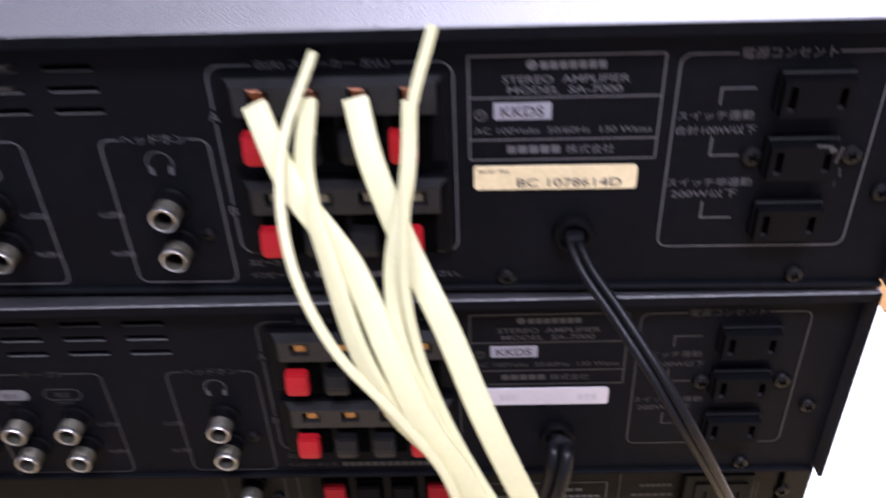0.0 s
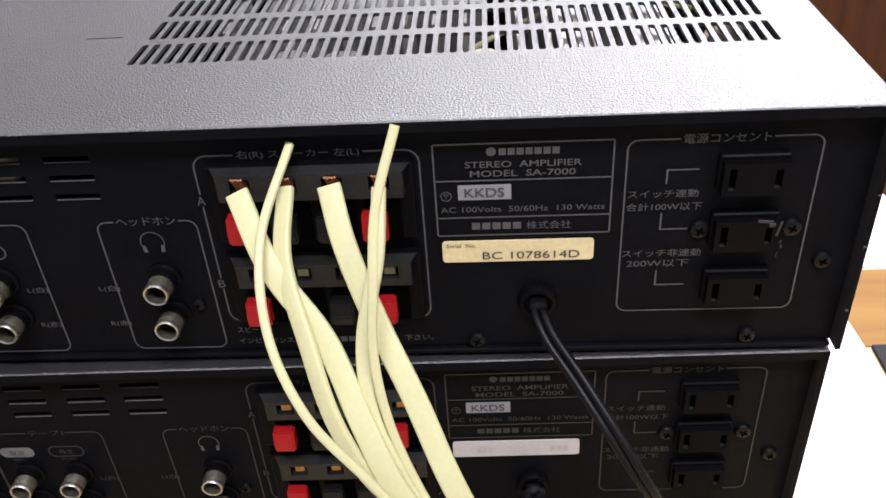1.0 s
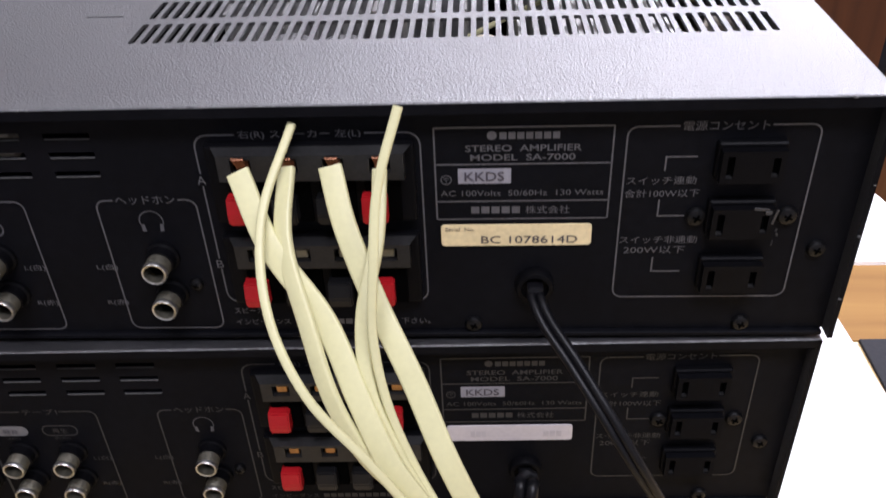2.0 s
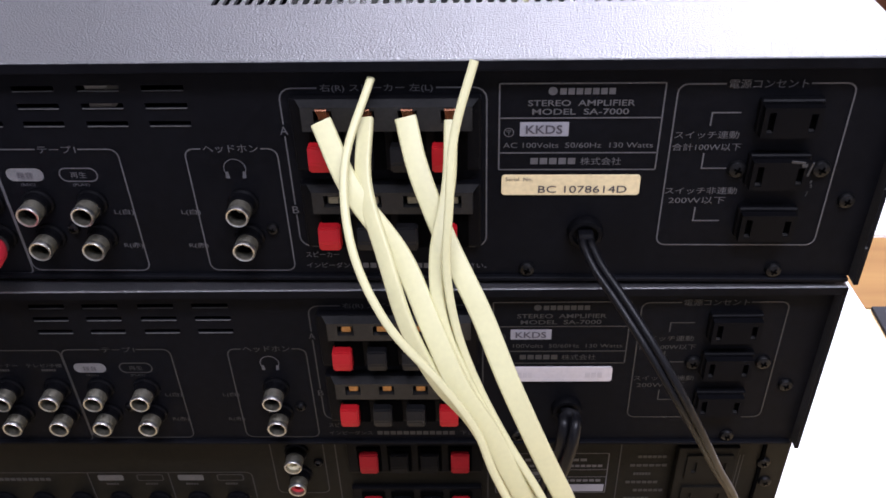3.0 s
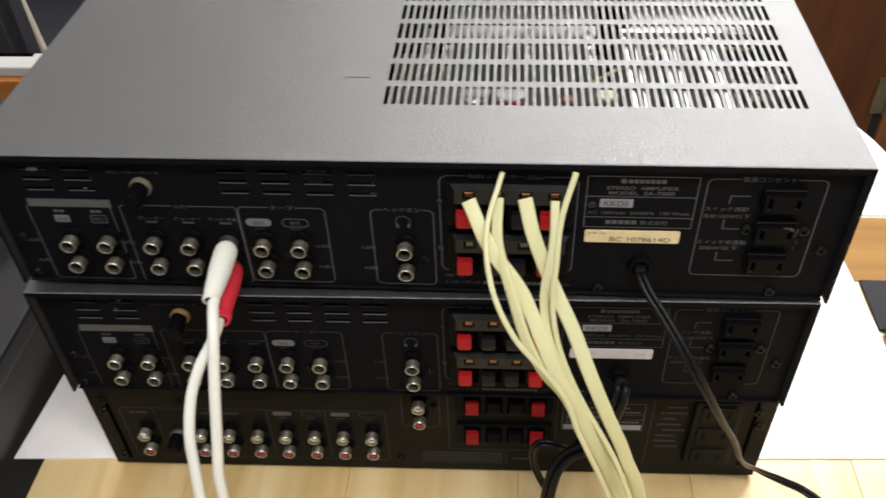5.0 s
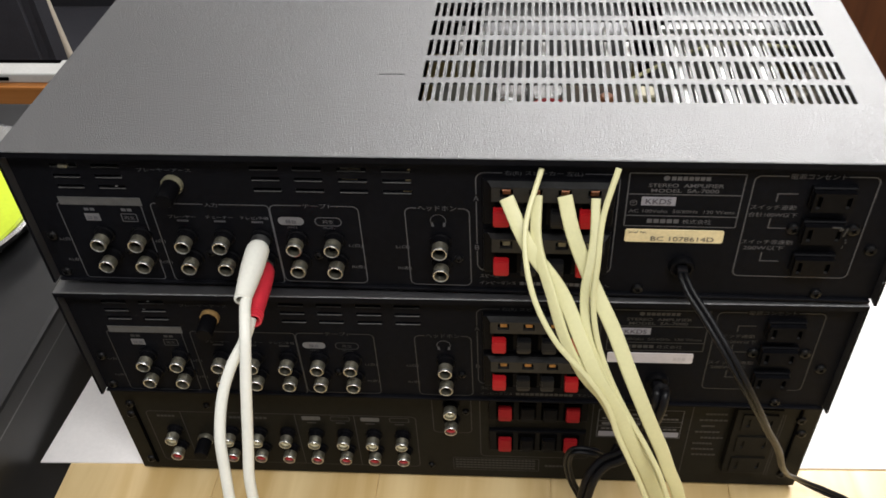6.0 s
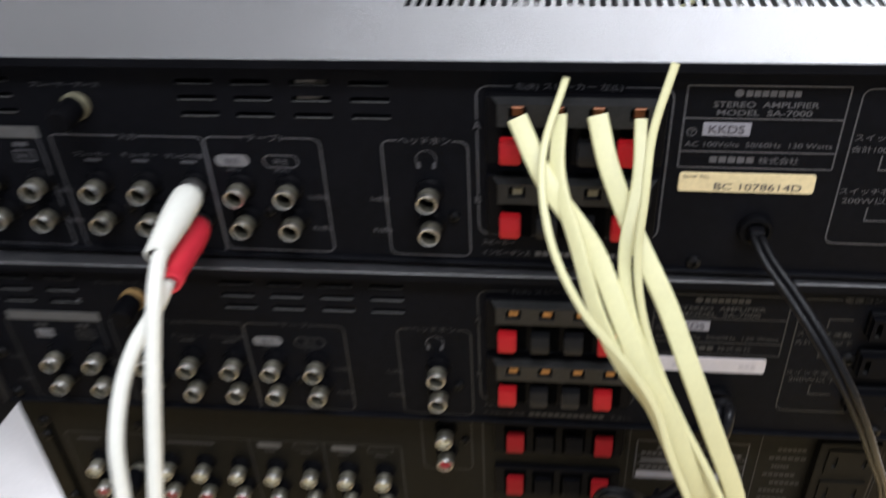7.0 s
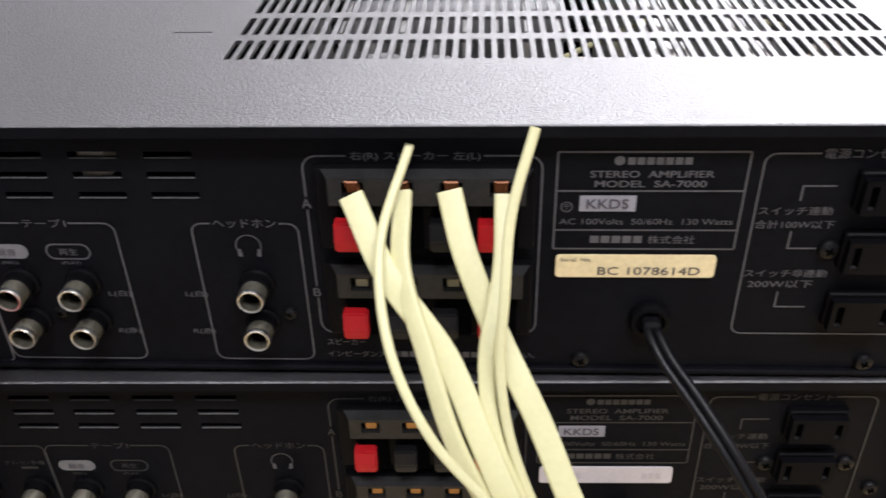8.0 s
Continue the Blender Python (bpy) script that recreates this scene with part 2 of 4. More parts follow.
def ribbon(bm, pts, w, y, closed=False):
    """A printed line of width w through points (x, z) at depth y, raised by a hair."""
    n = len(pts)
    L, R = [], []
    for i, (x, z) in enumerate(pts):
        a = pts[i - 1] if closed or i else pts[0]
        b = pts[(i + 1) % n] if closed or i < n - 1 else pts[-1]
        d1, d2 = Vector((x - a[0], z - a[1])), Vector((b[0] - x, b[1] - z))
        d1 = d1.normalized() if d1.length > 1e-9 else d2.normalized()
        d2 = d2.normalized() if d2.length > 1e-9 else d1
        nv = Vector((-(d1 + d2).y, (d1 + d2).x)).normalized()
        k = w / 2 / max(nv.dot(Vector((-d1.y, d1.x))), 0.5)
        L.append(bm.verts.new((x + nv.x * k, y, z + nv.y * k)))
        R.append(bm.verts.new((x - nv.x * k, y, z - nv.y * k)))
    for i in range(n if closed else n - 1):
        j = (i + 1) % n
        bm.faces.new((L[i], L[j], R[j], R[i]))
    return bm


def round_rect(x0, x1, z0, z1, r, n=4):
    out = []
    for cx, cz, a0 in ((x1 - r, z1 - r, 0), (x0 + r, z1 - r, 90), (x0 + r, z0 + r, 180), (x1 - r, z0 + r, 270)):
        out += [(cx + r * math.cos(radians(a0 + 90 * k / n)), cz + r * math.sin(radians(a0 + 90 * k / n))) for k in range(n + 1)]
    return out


PRINT_Y = -0.0003


def frame_print(parent, x0, x1, z0, z1, r=0.003, gap=None, w=0.0005, ink=None):
    """A printed outline with rounded corners; gap: the stretch of the top edge left free for a heading."""
    bm = bmesh.new()
    pts = round_rect(x0, x1, z0, z1, r)
    if gap:
        pts = [(gap[0], z1)] + pts[5:] + pts[:5] + [(gap[1], z1)]
        ribbon(bm, pts, w, PRINT_Y)
    else:
        ribbon(bm, pts, w, PRINT_Y, True)
    return part("printed_outline", bm, ink or M_PRINT, parent)


def line_print(parent, pts, w=0.0005, ink=None):
    return part("printed_line", ribbon(bmesh.new(), pts, w, PRINT_Y), ink or M_PRINT, parent)


def block_print(parent, x0, x1, z0, z1, r, ink, name="printed_block", y=PRINT_Y):
    bm = bmesh.new()
    bm.faces.new([bm.verts.new((x, y, z)) for x, z in round_rect(x0, x1, z0, z1, r)])
    return part(name, bm, ink, parent)


def bars_print(parent, x0, x1, z0, z1, n, ink=None, y=PRINT_Y, name="unreadable_print"):
    """Unreadable lettering: a row of small plain bars."""
    bm = bmesh.new()
    pitch = (x1 - x0) / n
    for i in range(n):
        a, b = x0 + i * pitch, x0 + (i + 0.8) * pitch
        bm.faces.new([bm.verts.new(c) for c in ((a, y, z0), (b, y, z0), (b, y, z1), (a, y, z1))])
    return tagged(part(name, bm, ink or M_PRINT, parent), kind="stuff")


GLYPHS = {}


def lettering(parent, body, x0, x1, z0, z1, ink=None, y=PRINT_Y - 0.0001, bold=0.0):
    """Words in the built-in font, laid on the panel and fitted between x0, x1 and z0, z1."""
    key = (body, bold)
    if key not in GLYPHS:
        cu = bpy.data.curves.new("lettering", "FONT")
        cu.body, cu.resolution_u, cu.offset = body, 3, bold
        ob = new("lettering", cu)
        bpy.context.view_layer.update()
        me = bpy.data.meshes.new_from_object(ob.evaluated_get(bpy.context.evaluated_depsgraph_get()))
        co = np.array([v.co[:] for v in me.vertices])
        GLYPHS[key] = (co, [tuple(f.vertices) for f in me.polygons])
        bpy.data.objects.remove(ob)
        bpy.data.curves.remove(cu)
        bpy.data.meshes.remove(me)
    co, faces = GLYPHS[key]
    lo, hi = co.min(0), co.max(0)
    u = x0 + (co[:, 0] - lo[0]) / (hi[0] - lo[0]) * (x1 - x0)
    v = z0 + (co[:, 1] - lo[1]) / (hi[1] - lo[1]) * (z1 - z0)
    me = bpy.data.meshes.new("lettering")
    me.from_pydata([(a, y, b) for a, b in zip(u, v)], [], faces)
    me.materials.append(ink or M_PRINT)
    ob = new("lettering", me)
    ob.parent = parent
    return ob


def holed_plate(x0, x1, z0, z1, y, depth, holes):
    """An upright plate facing -y with rectangular openings through it."""
    xs = sorted({x0, x1, *(h[0] for h in holes), *(h[1] for h in holes)})
    zs = sorted({z0, z1, *(h[2] for h in holes), *(h[3] for h in holes)})
    bm = bmesh.new()
    inside = lambda x, z: any(h[0] < x < h[1] and h[2] < z < h[3] for h in holes)
    for a, b in zip(xs, xs[1:]):
        for c, d in zip(zs, zs[1:]):
            if not inside((a + b) / 2, (c + d) / 2):
                bm.faces.new([bm.verts.new(p) for p in ((a, y, c), (b, y, c), (b, y, d), (a, y, d))])
    for a, b, c, d in [*holes, (x0, x1, z0, z1)]:
        ring = ((a, c), (b, c), (b, d), (a, d))
        for (p, q), (r, s) in zip(ring, ring[1:] + ring[:1]):
            bm.faces.new([bm.verts.new(v) for v in ((p, y, q), (r, y, s), (r, y + depth, s), (p, y + depth, q))])
    bmesh.ops.remove_doubles(bm, verts=bm.verts, dist=1e-6)
    return bm


def rounded_plate(x0, x1, z0, z1, r, y0, y1):
    """A thin upright plate with rounded corners."""
    bm = bmesh.new()
    A, B = ([bm.verts.new((x, y, z)) for x, z in round_rect(x0, x1, z0, z1, r)] for y in (y0, y1))
    bm.faces.new(A)
    bm.faces.new(B[::-1])
    for i in range(len(A)):
        j = (i + 1) % len(A)
        bm.faces.new((A[j], A[i], B[i], B[j]))
    bmesh.ops.recalc_face_normals(bm, faces=bm.faces)
    return bm


def screw(parent, x, z, r=0.0029, y=0.0, material=None):
    bm = spin([(r, 0), (r, 0.0006), (r * 0.85, 0.0014), (r * 0.4, 0.0019), (0, 0.002)], x, y, z, 16)
    head = part("screw", bm, material or M_SCREW, parent, smooth=True)
    bm = bmesh.new()
    for ang in (25, 115):
        m = Matrix.Translation((x, y - 0.0019, z)) @ Matrix.Rotation(radians(ang), 4, "Y")
        bmesh.ops.create_cube(bm, size=1, matrix=m @ Matrix.Diagonal((r * 0.85, 0.0006, r * 0.20, 1)))
    # black bars paint the shade of the cross recess
    part("recess_shade", bm, M_HOLE_SHADE, head)
    return head


# ---- setting ----
def structure(ob, label, category):
    return tagged(ob, label, category, kind="structure")


RX0, RX1, RY0, RY1 = -2.1, 2.3, -1.9, 2.7
structure(part("floor", box(RX0, RX1, RY0, RY1, FLOOR_Z - 0.1, FLOOR_Z), M_FLOOR), "grey-brown wooden floor boards of the room", "floor")
structure(part("ceiling", box(RX0, RX1, RY0, RY1, CEIL_Z, CEIL_Z + 0.1), M_CEIL), "plain white ceiling of the room", "ceiling")
structure(part("wall_north", box(RX0, RX1, RY1, RY1 + 0.12, FLOOR_Z, CEIL_Z), M_WALL), "plain off-white papered wall", "wall")
structure(part("wall_south", box(RX0, RX1, RY0 - 0.12, RY0, FLOOR_Z, CEIL_Z), M_WALL), "plain off-white papered wall", "wall")
structure(part("wall_east", box(RX1, RX1 + 0.12, RY0, RY1, FLOOR_Z, CEIL_Z), M_WALL), "plain off-white papered wall", "wall")
structure(part("wall_west", box(RX0 - 0.12, RX0, RY0, RY1, FLOOR_Z, CEIL_Z), M_WALL), "plain off-white papered wall", "wall")


def work_table():
    t = thing("work_table", pose(0, 0, TABLE_Z), "pale oak work table with jointed boards under the amplifiers", "table")
    x0, x1, y0, y1 = -0.272, 0.98, -0.33, 0.289
    edges = [x0, -0.165, -0.055, 0.06, 0.175, 0.285, 0.40, 0.515, 0.63, 0.745, 0.86, x1]
    for a, b in zip(edges, edges[1:]):
        part("plank", box(a + 0.00005, b - 0.00005, y0, y1, -0.028, 0, bevel=0.0006, seg=1), M_TABLE, t)
    part("apron", box(x0 + 0.03, x1 - 0.03, y0 + 0.03, y0 + 0.05, -0.10, -0.028), M_TABLE, t)
    for x in (x0 + 0.05, x1 - 0.05):
        for y in (y0 + 0.06, y1 - 0.05):
            part("leg", box(x - 0.025, x + 0.025, y - 0.025, y + 0.025, FLOOR_Z - TABLE_Z, -0.028, bevel=0.003), M_TABLE, t)
    return t


work_table()


def sheet(name, outline, z, t, label):
    bm = bmesh.new()
    low = [bm.verts.new((x, y, z)) for x, y in outline]
    top = [bm.verts.new((x, y, z + t)) for x, y in outline]
    bm.faces.new(top)
    bm.faces.new(low[::-1])
    for i in range(len(outline)):
        j = (i + 1) % len(outline)
        bm.faces.new((low[i], low[j], top[j], top[i]))
    return tagged(part(name, bm, M_FOAM), label, "foam sheet")


sheet("foam_sheet", [(-0.293, 0.0065), (0.318, 0.0350), (0.334, 0.0400), (0.3385, 0.056), (0.3395, 0.077), (0.338, 0.152), (0.3335, 0.220), (0.331, 0.262), (-0.262, 0.262), (-0.286, 0.10)], TABLE_Z, 0.0012,
      "thin white packing foam sheet lying under the amplifiers")


def storage_bin():
    """A tall white bin with a rounded corner, standing on the floor behind the table."""
    c = thing("storage_bin", pose(0, 0, FLOOR_Z), "tall white plastic storage bin standing behind the table", "bin")
    outline = [(-0.20, 0.292), (0.431, 0.292), (0.428, 0.318), (0.4235, 0.343), (0.4165, 0.380), (0.4085, 0.409), (0.398, 0.441), (0.375, 0.468), (-0.20, 0.475)]
    h = TABLE_Z - FLOOR_Z
    bm = bmesh.new()
    low = [bm.verts.new((x, y, 0)) for x, y in outline]
    top = [bm.verts.new((x, y, h - 0.03)) for x, y in outline]
    bm.faces.new(low[::-1])
    bm.faces.new(top)
    for i in range(len(outline)):
        j = (i + 1) % len(outline)
        bm.faces.new((low[i], low[j], top[j], top[i]))
    part("body", bm, M_FOAM, c)
    bm = bmesh.new()
    low = [bm.verts.new((x * 1.002, y, h - 0.029)) for x, y in outline]
    top = [bm.verts.new((x * 1.002, y, h)) for x, y in outline]
    bm.faces.new(low[::-1])
    bm.faces.new(top)
    for i in range(len(outline)):
        j = (i + 1) % len(outline)
        bm.faces.new((low[i], low[j], top[j], top[i]))
    bmesh.ops.bevel(bm, geom=list(bm.edges), offset=0.002, segments=2, affect="EDGES")
    part("lid", bm, M_FOAM, c)


storage_bin()


# ---- the two alike amplifiers ----
BODY_W, BODY_H, BODY_D = 0.4215, 0.0868, 0.315
SLOT_X = [-0.182, -0.161, -0.0838, -0.0632, -0.0420, -0.0212]
SLOT_Z = [0.0746, 0.0684, 0.0620]
JACK_X = [-0.1740, -0.1545, -0.1304, -0.1112, -0.0918, -0.0738, -0.0549, -0.0020]
JACK_L, JACK_R = 0.0332, 0.0188


def grille(bm, x0, pitch, n, rows, ztop, thick, w=0.0023):
    """Slots with rounded ends through the top plate; each slot sits in its own cell."""
    for (ya, yb, ca, cb) in rows:
        for i in range(n):
            xc = x0 + pitch * i
            xa, xb = xc - pitch / 2, xc + pitch / 2
            h, c = w / 2, w * 0.30
            inner = [(xc - h + c, ya), (xc + h - c, ya), (xc + h, ya + c), (xc + h, yb - c), (xc + h - c, yb), (xc - h + c, yb), (xc - h, yb - c), (xc - h, ya + c)]
            outer = [(xa, ca), (xb, ca), (xb, ca), (xb, cb), (xb, cb), (xa, cb), (xa, cb), (xa, ca)]
            iv = [bm.verts.new((x, y, ztop)) for x, y in inner]
            lv = [bm.verts.new((x, y, ztop - thick)) for x, y in inner]
            o = [bm.verts.new((x, y, ztop)) for x, y in ((xa, ca), (xb, ca), (xb, cb), (xa, cb))]
            bm.faces.new((o[0], o[1], iv[1], iv[0]))
            bm.faces.new((o[1], iv[2], iv[1]))
            bm.faces.new((o[1], o[2], iv[3], iv[2]))
            bm.faces.new((o[2], iv[4], iv[3]))
            bm.faces.new((o[2], o[3], iv[5], iv[4]))
            bm.faces.new((o[3], iv[6], iv[5]))
            bm.faces.new((o[3], o[0], iv[7], iv[6]))
            bm.faces.new((o[0], iv[0], iv[7]))
            for k in range(8):
                bm.faces.new((iv[k], iv[(k + 1) % 8], lv[(k + 1) % 8], lv[k]))


def amplifier_cover(amp, open_top):
    """The steel cover: a top with slots, a rolled rear edge and two overhanging side flanges."""
    hw, top, lip = BODY_W / 2, BODY_H, -0.0050
    bm = bmesh.new()

    def quad(x0, x1, y0, y1):
        bm.faces.new([bm.verts.new(p) for p in ((x0, y0, top), (x1, y0, top), (x1, y1, top), (x0, y1, top))])

    r = 0.0008
    if open_top:
        n, pitch, first = 52, 4.010e-3, -0.0136
        gx0, gx1 = first - pitch / 2, first + pitch * (n - 0.5)
        cuts, rows = [0.0402], []
        for k in range(7):
            a = 0.0422 + 0.0222 * k
            cuts.append(a + 0.0196)
            rows.append((a, a + 0.0172, cuts[-2], cuts[-1]))
        grille(bm, first, pitch, n, rows, top, 0.0012)
        gy0, gy1 = cuts[0], cuts[-1]
        quad(-hw + r, gx0, lip + r, BODY_D)
        quad(gx1, hw - r, lip + r, BODY_D)
        quad(gx0, gx1, lip + r, gy0)
        quad(gx0, gx1, gy1, BODY_D)
    else:
        quad(-hw + r, hw - r, lip + r, BODY_D)
    # rolled rear edge
    arc = [(lip + r - r * math.sin(radians(a)), top - r + r * math.cos(radians(a))) for a in (0, 30, 60, 90)] + [(lip, top - 0.0036), (lip + 0.0012, top - 0.0042), (0.004, top - 0.0042)]
    for (ya, za), (yb, zb) in zip(arc[:3], arc[1:3]):
        bm.faces.new([bm.verts.new(p) for p in ((-hw + r, ya, za), (-hw + r, yb, zb), (hw - r, yb, zb), (hw - r, ya, za))])
    # lip and flange ends: same cover, shaded side given by the darker panel black
    edge = bmesh.new()
    for (ya, za), (yb, zb) in zip(arc[2:], arc[3:]):
        edge.faces.new([edge.verts.new(p) for p in ((-hw + r, ya, za), (-hw + r, yb, zb), (hw - r, yb, zb), (hw - r, ya, za))])
    # side flanges, folded and rounded over at the top
    for s in (-1, 1):
        prof = [(s * (hw - r + r * math.sin(radians(a))), top - r + r * math.cos(radians(a))) for a in (0, 30, 60, 90)] + [(s * hw, 0.0018), (s * (hw - 0.0016), 0.0018), (s * (hw - 0.0016), top - 0.003)]
        for (xa, za), (xb, zb) in zip(prof, prof[1:]):
            bm.faces.new([bm.verts.new(p) for p in ((xa, lip, za), (xb, lip, zb), (xb, BODY_D, zb), (xa, BODY_D, za))])
        edge.faces.new([edge.verts.new((x, lip, z)) for x, z in prof])
    part("rear_edge", edge, M_PANEL, amp, "black folded cover edge, coloured darker for its shaded side")
    bm.faces.new([bm.verts.new(p) for p in ((-hw, BODY_D, 0), (hw, BODY_D, 0), (hw, BODY_D, top), (-hw, BODY_D, top))])
    bmesh.ops.remove_doubles(bm, verts=bm.verts, dist=1e-6)
    return part("cover", bm, M_COVER, amp, "black textured vinyl-coated steel cover, scuffed at the edge")


def rca_jack(amp, x, z, y=0.0, insert=None, length=0.0100):
    base = part("rca_jack", spin([(0.0039, 0), (0.0039, length - 0.0004), (0.0036, length), (0.0031, length), (0.0031, length - 0.005), (0, length - 0.005)], x, y, z), M_NICKEL_DULL, amp, smooth=True)
    part("collar", spin([(0.0054, 0.0), (0.0054, 0.0012), (0.0047, 0.0018), (0.0044, 0.0046), (0.0040, 0.0048), (0.0038, 0.0048)], x, y, z, 20), M_PLASTIC, base, smooth=True)
    part("rim", spin([(0.0040, length - 0.0012), (0.0040, length - 0.0002), (0.0037, length + 0.0003), (0.0033, length + 0.0002), (0.0032, length - 0.001)], x, y, z), M_NICKEL, base, smooth=True)
    part("insert", spin([(0.0031, length - (0.0016 if insert else 0.004)), (0.0016, length - (0.0016 if insert else 0.004)), (0.0016, length - 0.006), (0, length - 0.006)], x, y, z, 16), insert or M_HOLE_SHADE, base)
    return base


def push_button(parent, x, z, y0, material, w=0.0074, h=0.0078):
    """A lever button: a wedge whose upper face slopes back."""
    bm = bmesh.new()
    a, b = x - w / 2, x + w / 2
    prof = [(0.001, h * 0.5), (y0 * 0.86, h * 0.5), (y0, -h * 0.10), (y0 * 0.96, -h * 0.5), (0.001, -h * 0.5)]
    L = [bm.verts.new((a, yy, z + zz)) for yy, zz in prof]
    R = [bm.verts.new((b, yy, z + zz)) for yy, zz in prof]
    for i in range(len(prof)):
        j = (i + 1) % len(prof)
        bm.faces.new((L[i], L[j], R[j], R[i]))
    bm.faces.new(L[::-1])
    bm.faces.new(R)
    bmesh.ops.recalc_face_normals(bm, faces=bm.faces)
    bmesh.ops.bevel(bm, geom=list(bm.edges), offset=0.0006, segments=2, affect="EDGES")
    return part("push_button", bm, material, parent, "red lever button" if material in (M_RED, M_RED_SHADED) else "grey lever button")


def speaker_terminal(amp, zc, copper, y=0.0, x_first=0.0301, pitch=0.0133):
    """A strip of four push terminals: ledge with wire holes above, lever buttons below."""
    x0, x1 = 0.0190, 0.0796
    body = part("speaker_terminal", box(x0, x1, y - 0.0030, y + 0.002, zc - 0.0140, zc + 0.0120, bevel=0.0008), M_PLASTIC, amp)
    hole_w, hole_h, hz = 0.0060, 0.0046, zc + 0.0048
    holes = [(x_first + pitch * i - hole_w / 2, x_first + pitch * i + hole_w / 2, hz, hz + hole_h) for i in range(4)]
    ledge = holed_plate(x0 + 0.0042, x1 - 0.0028, zc + 0.0022, zc + 0.0106, y - 0.0064, 0.0036, holes)
    la, lb, zt = x0 + 0.0042, x1 - 0.0028, zc + 0.0106
    ledge.faces.new([ledge.verts.new(p) for p in ((la, y - 0.0064, zt), (lb, y - 0.0064, zt), (lb + 0.002, y - 0.0030, zt + 0.0012), (la - 0.002, y - 0.0030, zt + 0.0012))])
    part("ledge", ledge, M_PLASTIC_GREY, body, "smoky grey plastic ledge with wire holes")
    for i in range(4):
        x = x_first + pitch * i
        # black backings paint the shade in the wire holes and around the buttons
        part("hole_shade", box(x - hole_w / 2, x + hole_w / 2, y - 0.0034, y - 0.0029, hz, hz + hole_h), M_HOLE_SHADE, body)
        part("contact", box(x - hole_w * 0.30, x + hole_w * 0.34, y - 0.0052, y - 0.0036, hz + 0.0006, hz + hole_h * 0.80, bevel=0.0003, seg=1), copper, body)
        part("well_shade", box(x - 0.0052, x + 0.0052, y - 0.0040, y - 0.0029, zc - 0.0132, zc + 0.0008), M_HOLE_SHADE, body)
        push_button(body, x - 0.0024, zc - 0.0075, -0.0086 + y, M_RED if i in (0, 3) else M_BUTTON, 0.0074, 0.0090)
    return body


def outlet(amp, x, z, y=0.0, proud=0.005, w=0.0195, h=0.0104, material=None, slot=0.00635):
    """A two-slot mains outlet: a moulded block whose front has two real slots."""
    face = material or M_OUTLET
    body = part("power_outlet", box(x - w / 2, x + w / 2, y - proud + 0.0025, y + 0.001, z - h / 2, z + h / 2 + 0.0015, bevel=0.0005, seg=1), M_PLASTIC, amp)
    holes = []
    for s in (-1, 1):
        hgt = 0.0036 if s < 0 else 0.0031
        holes.append((x + s * slot - 0.0010, x + s * slot + 0.0010, z - hgt, z + hgt))
    part("face", holed_plate(x - w / 2 + 0.0008, x + w / 2 - 0.0008, z - h / 2, z + h / 2, y - proud, 0.0026, holes), face, body, "dull black outlet face")
    for a, b, c, d in holes:
        part("slot", box(a, b, y - proud + 0.0022, y - proud + 0.0024, c, d), M_HOLE_SHADE, body)
        # lighter grey strip painted in as the glint at the slot's bottom
        part("slot_glint", box(a, b, y - proud + 0.0004, y - proud + 0.0016, c, c + 0.0005), M_PLASTIC_GREY, body)
    return body


def headphone_icon(amp, x, z):
    bm = bmesh.new()
    ribbon(bm, [(x + 0.0037 * math.cos(radians(a)), z + 0.0037 * math.sin(radians(a))) for a in range(-25, 206, 15)], 0.00032, PRINT_Y)
    for s in (-1, 1):
        pts = [(x + s * 0.0034, z - 0.0036), (x + s * 0.0021, z - 0.0038), (x + s * 0.0025, z - 0.0010), (x + s * 0.0035, z - 0.0012)]
        bm.faces.new([bm.verts.new((a, PRINT_Y, b)) for a, b in (pts if s < 0 else pts[::-1])])
    return part("headphone_symbol", bm, M_PRINT, amp)


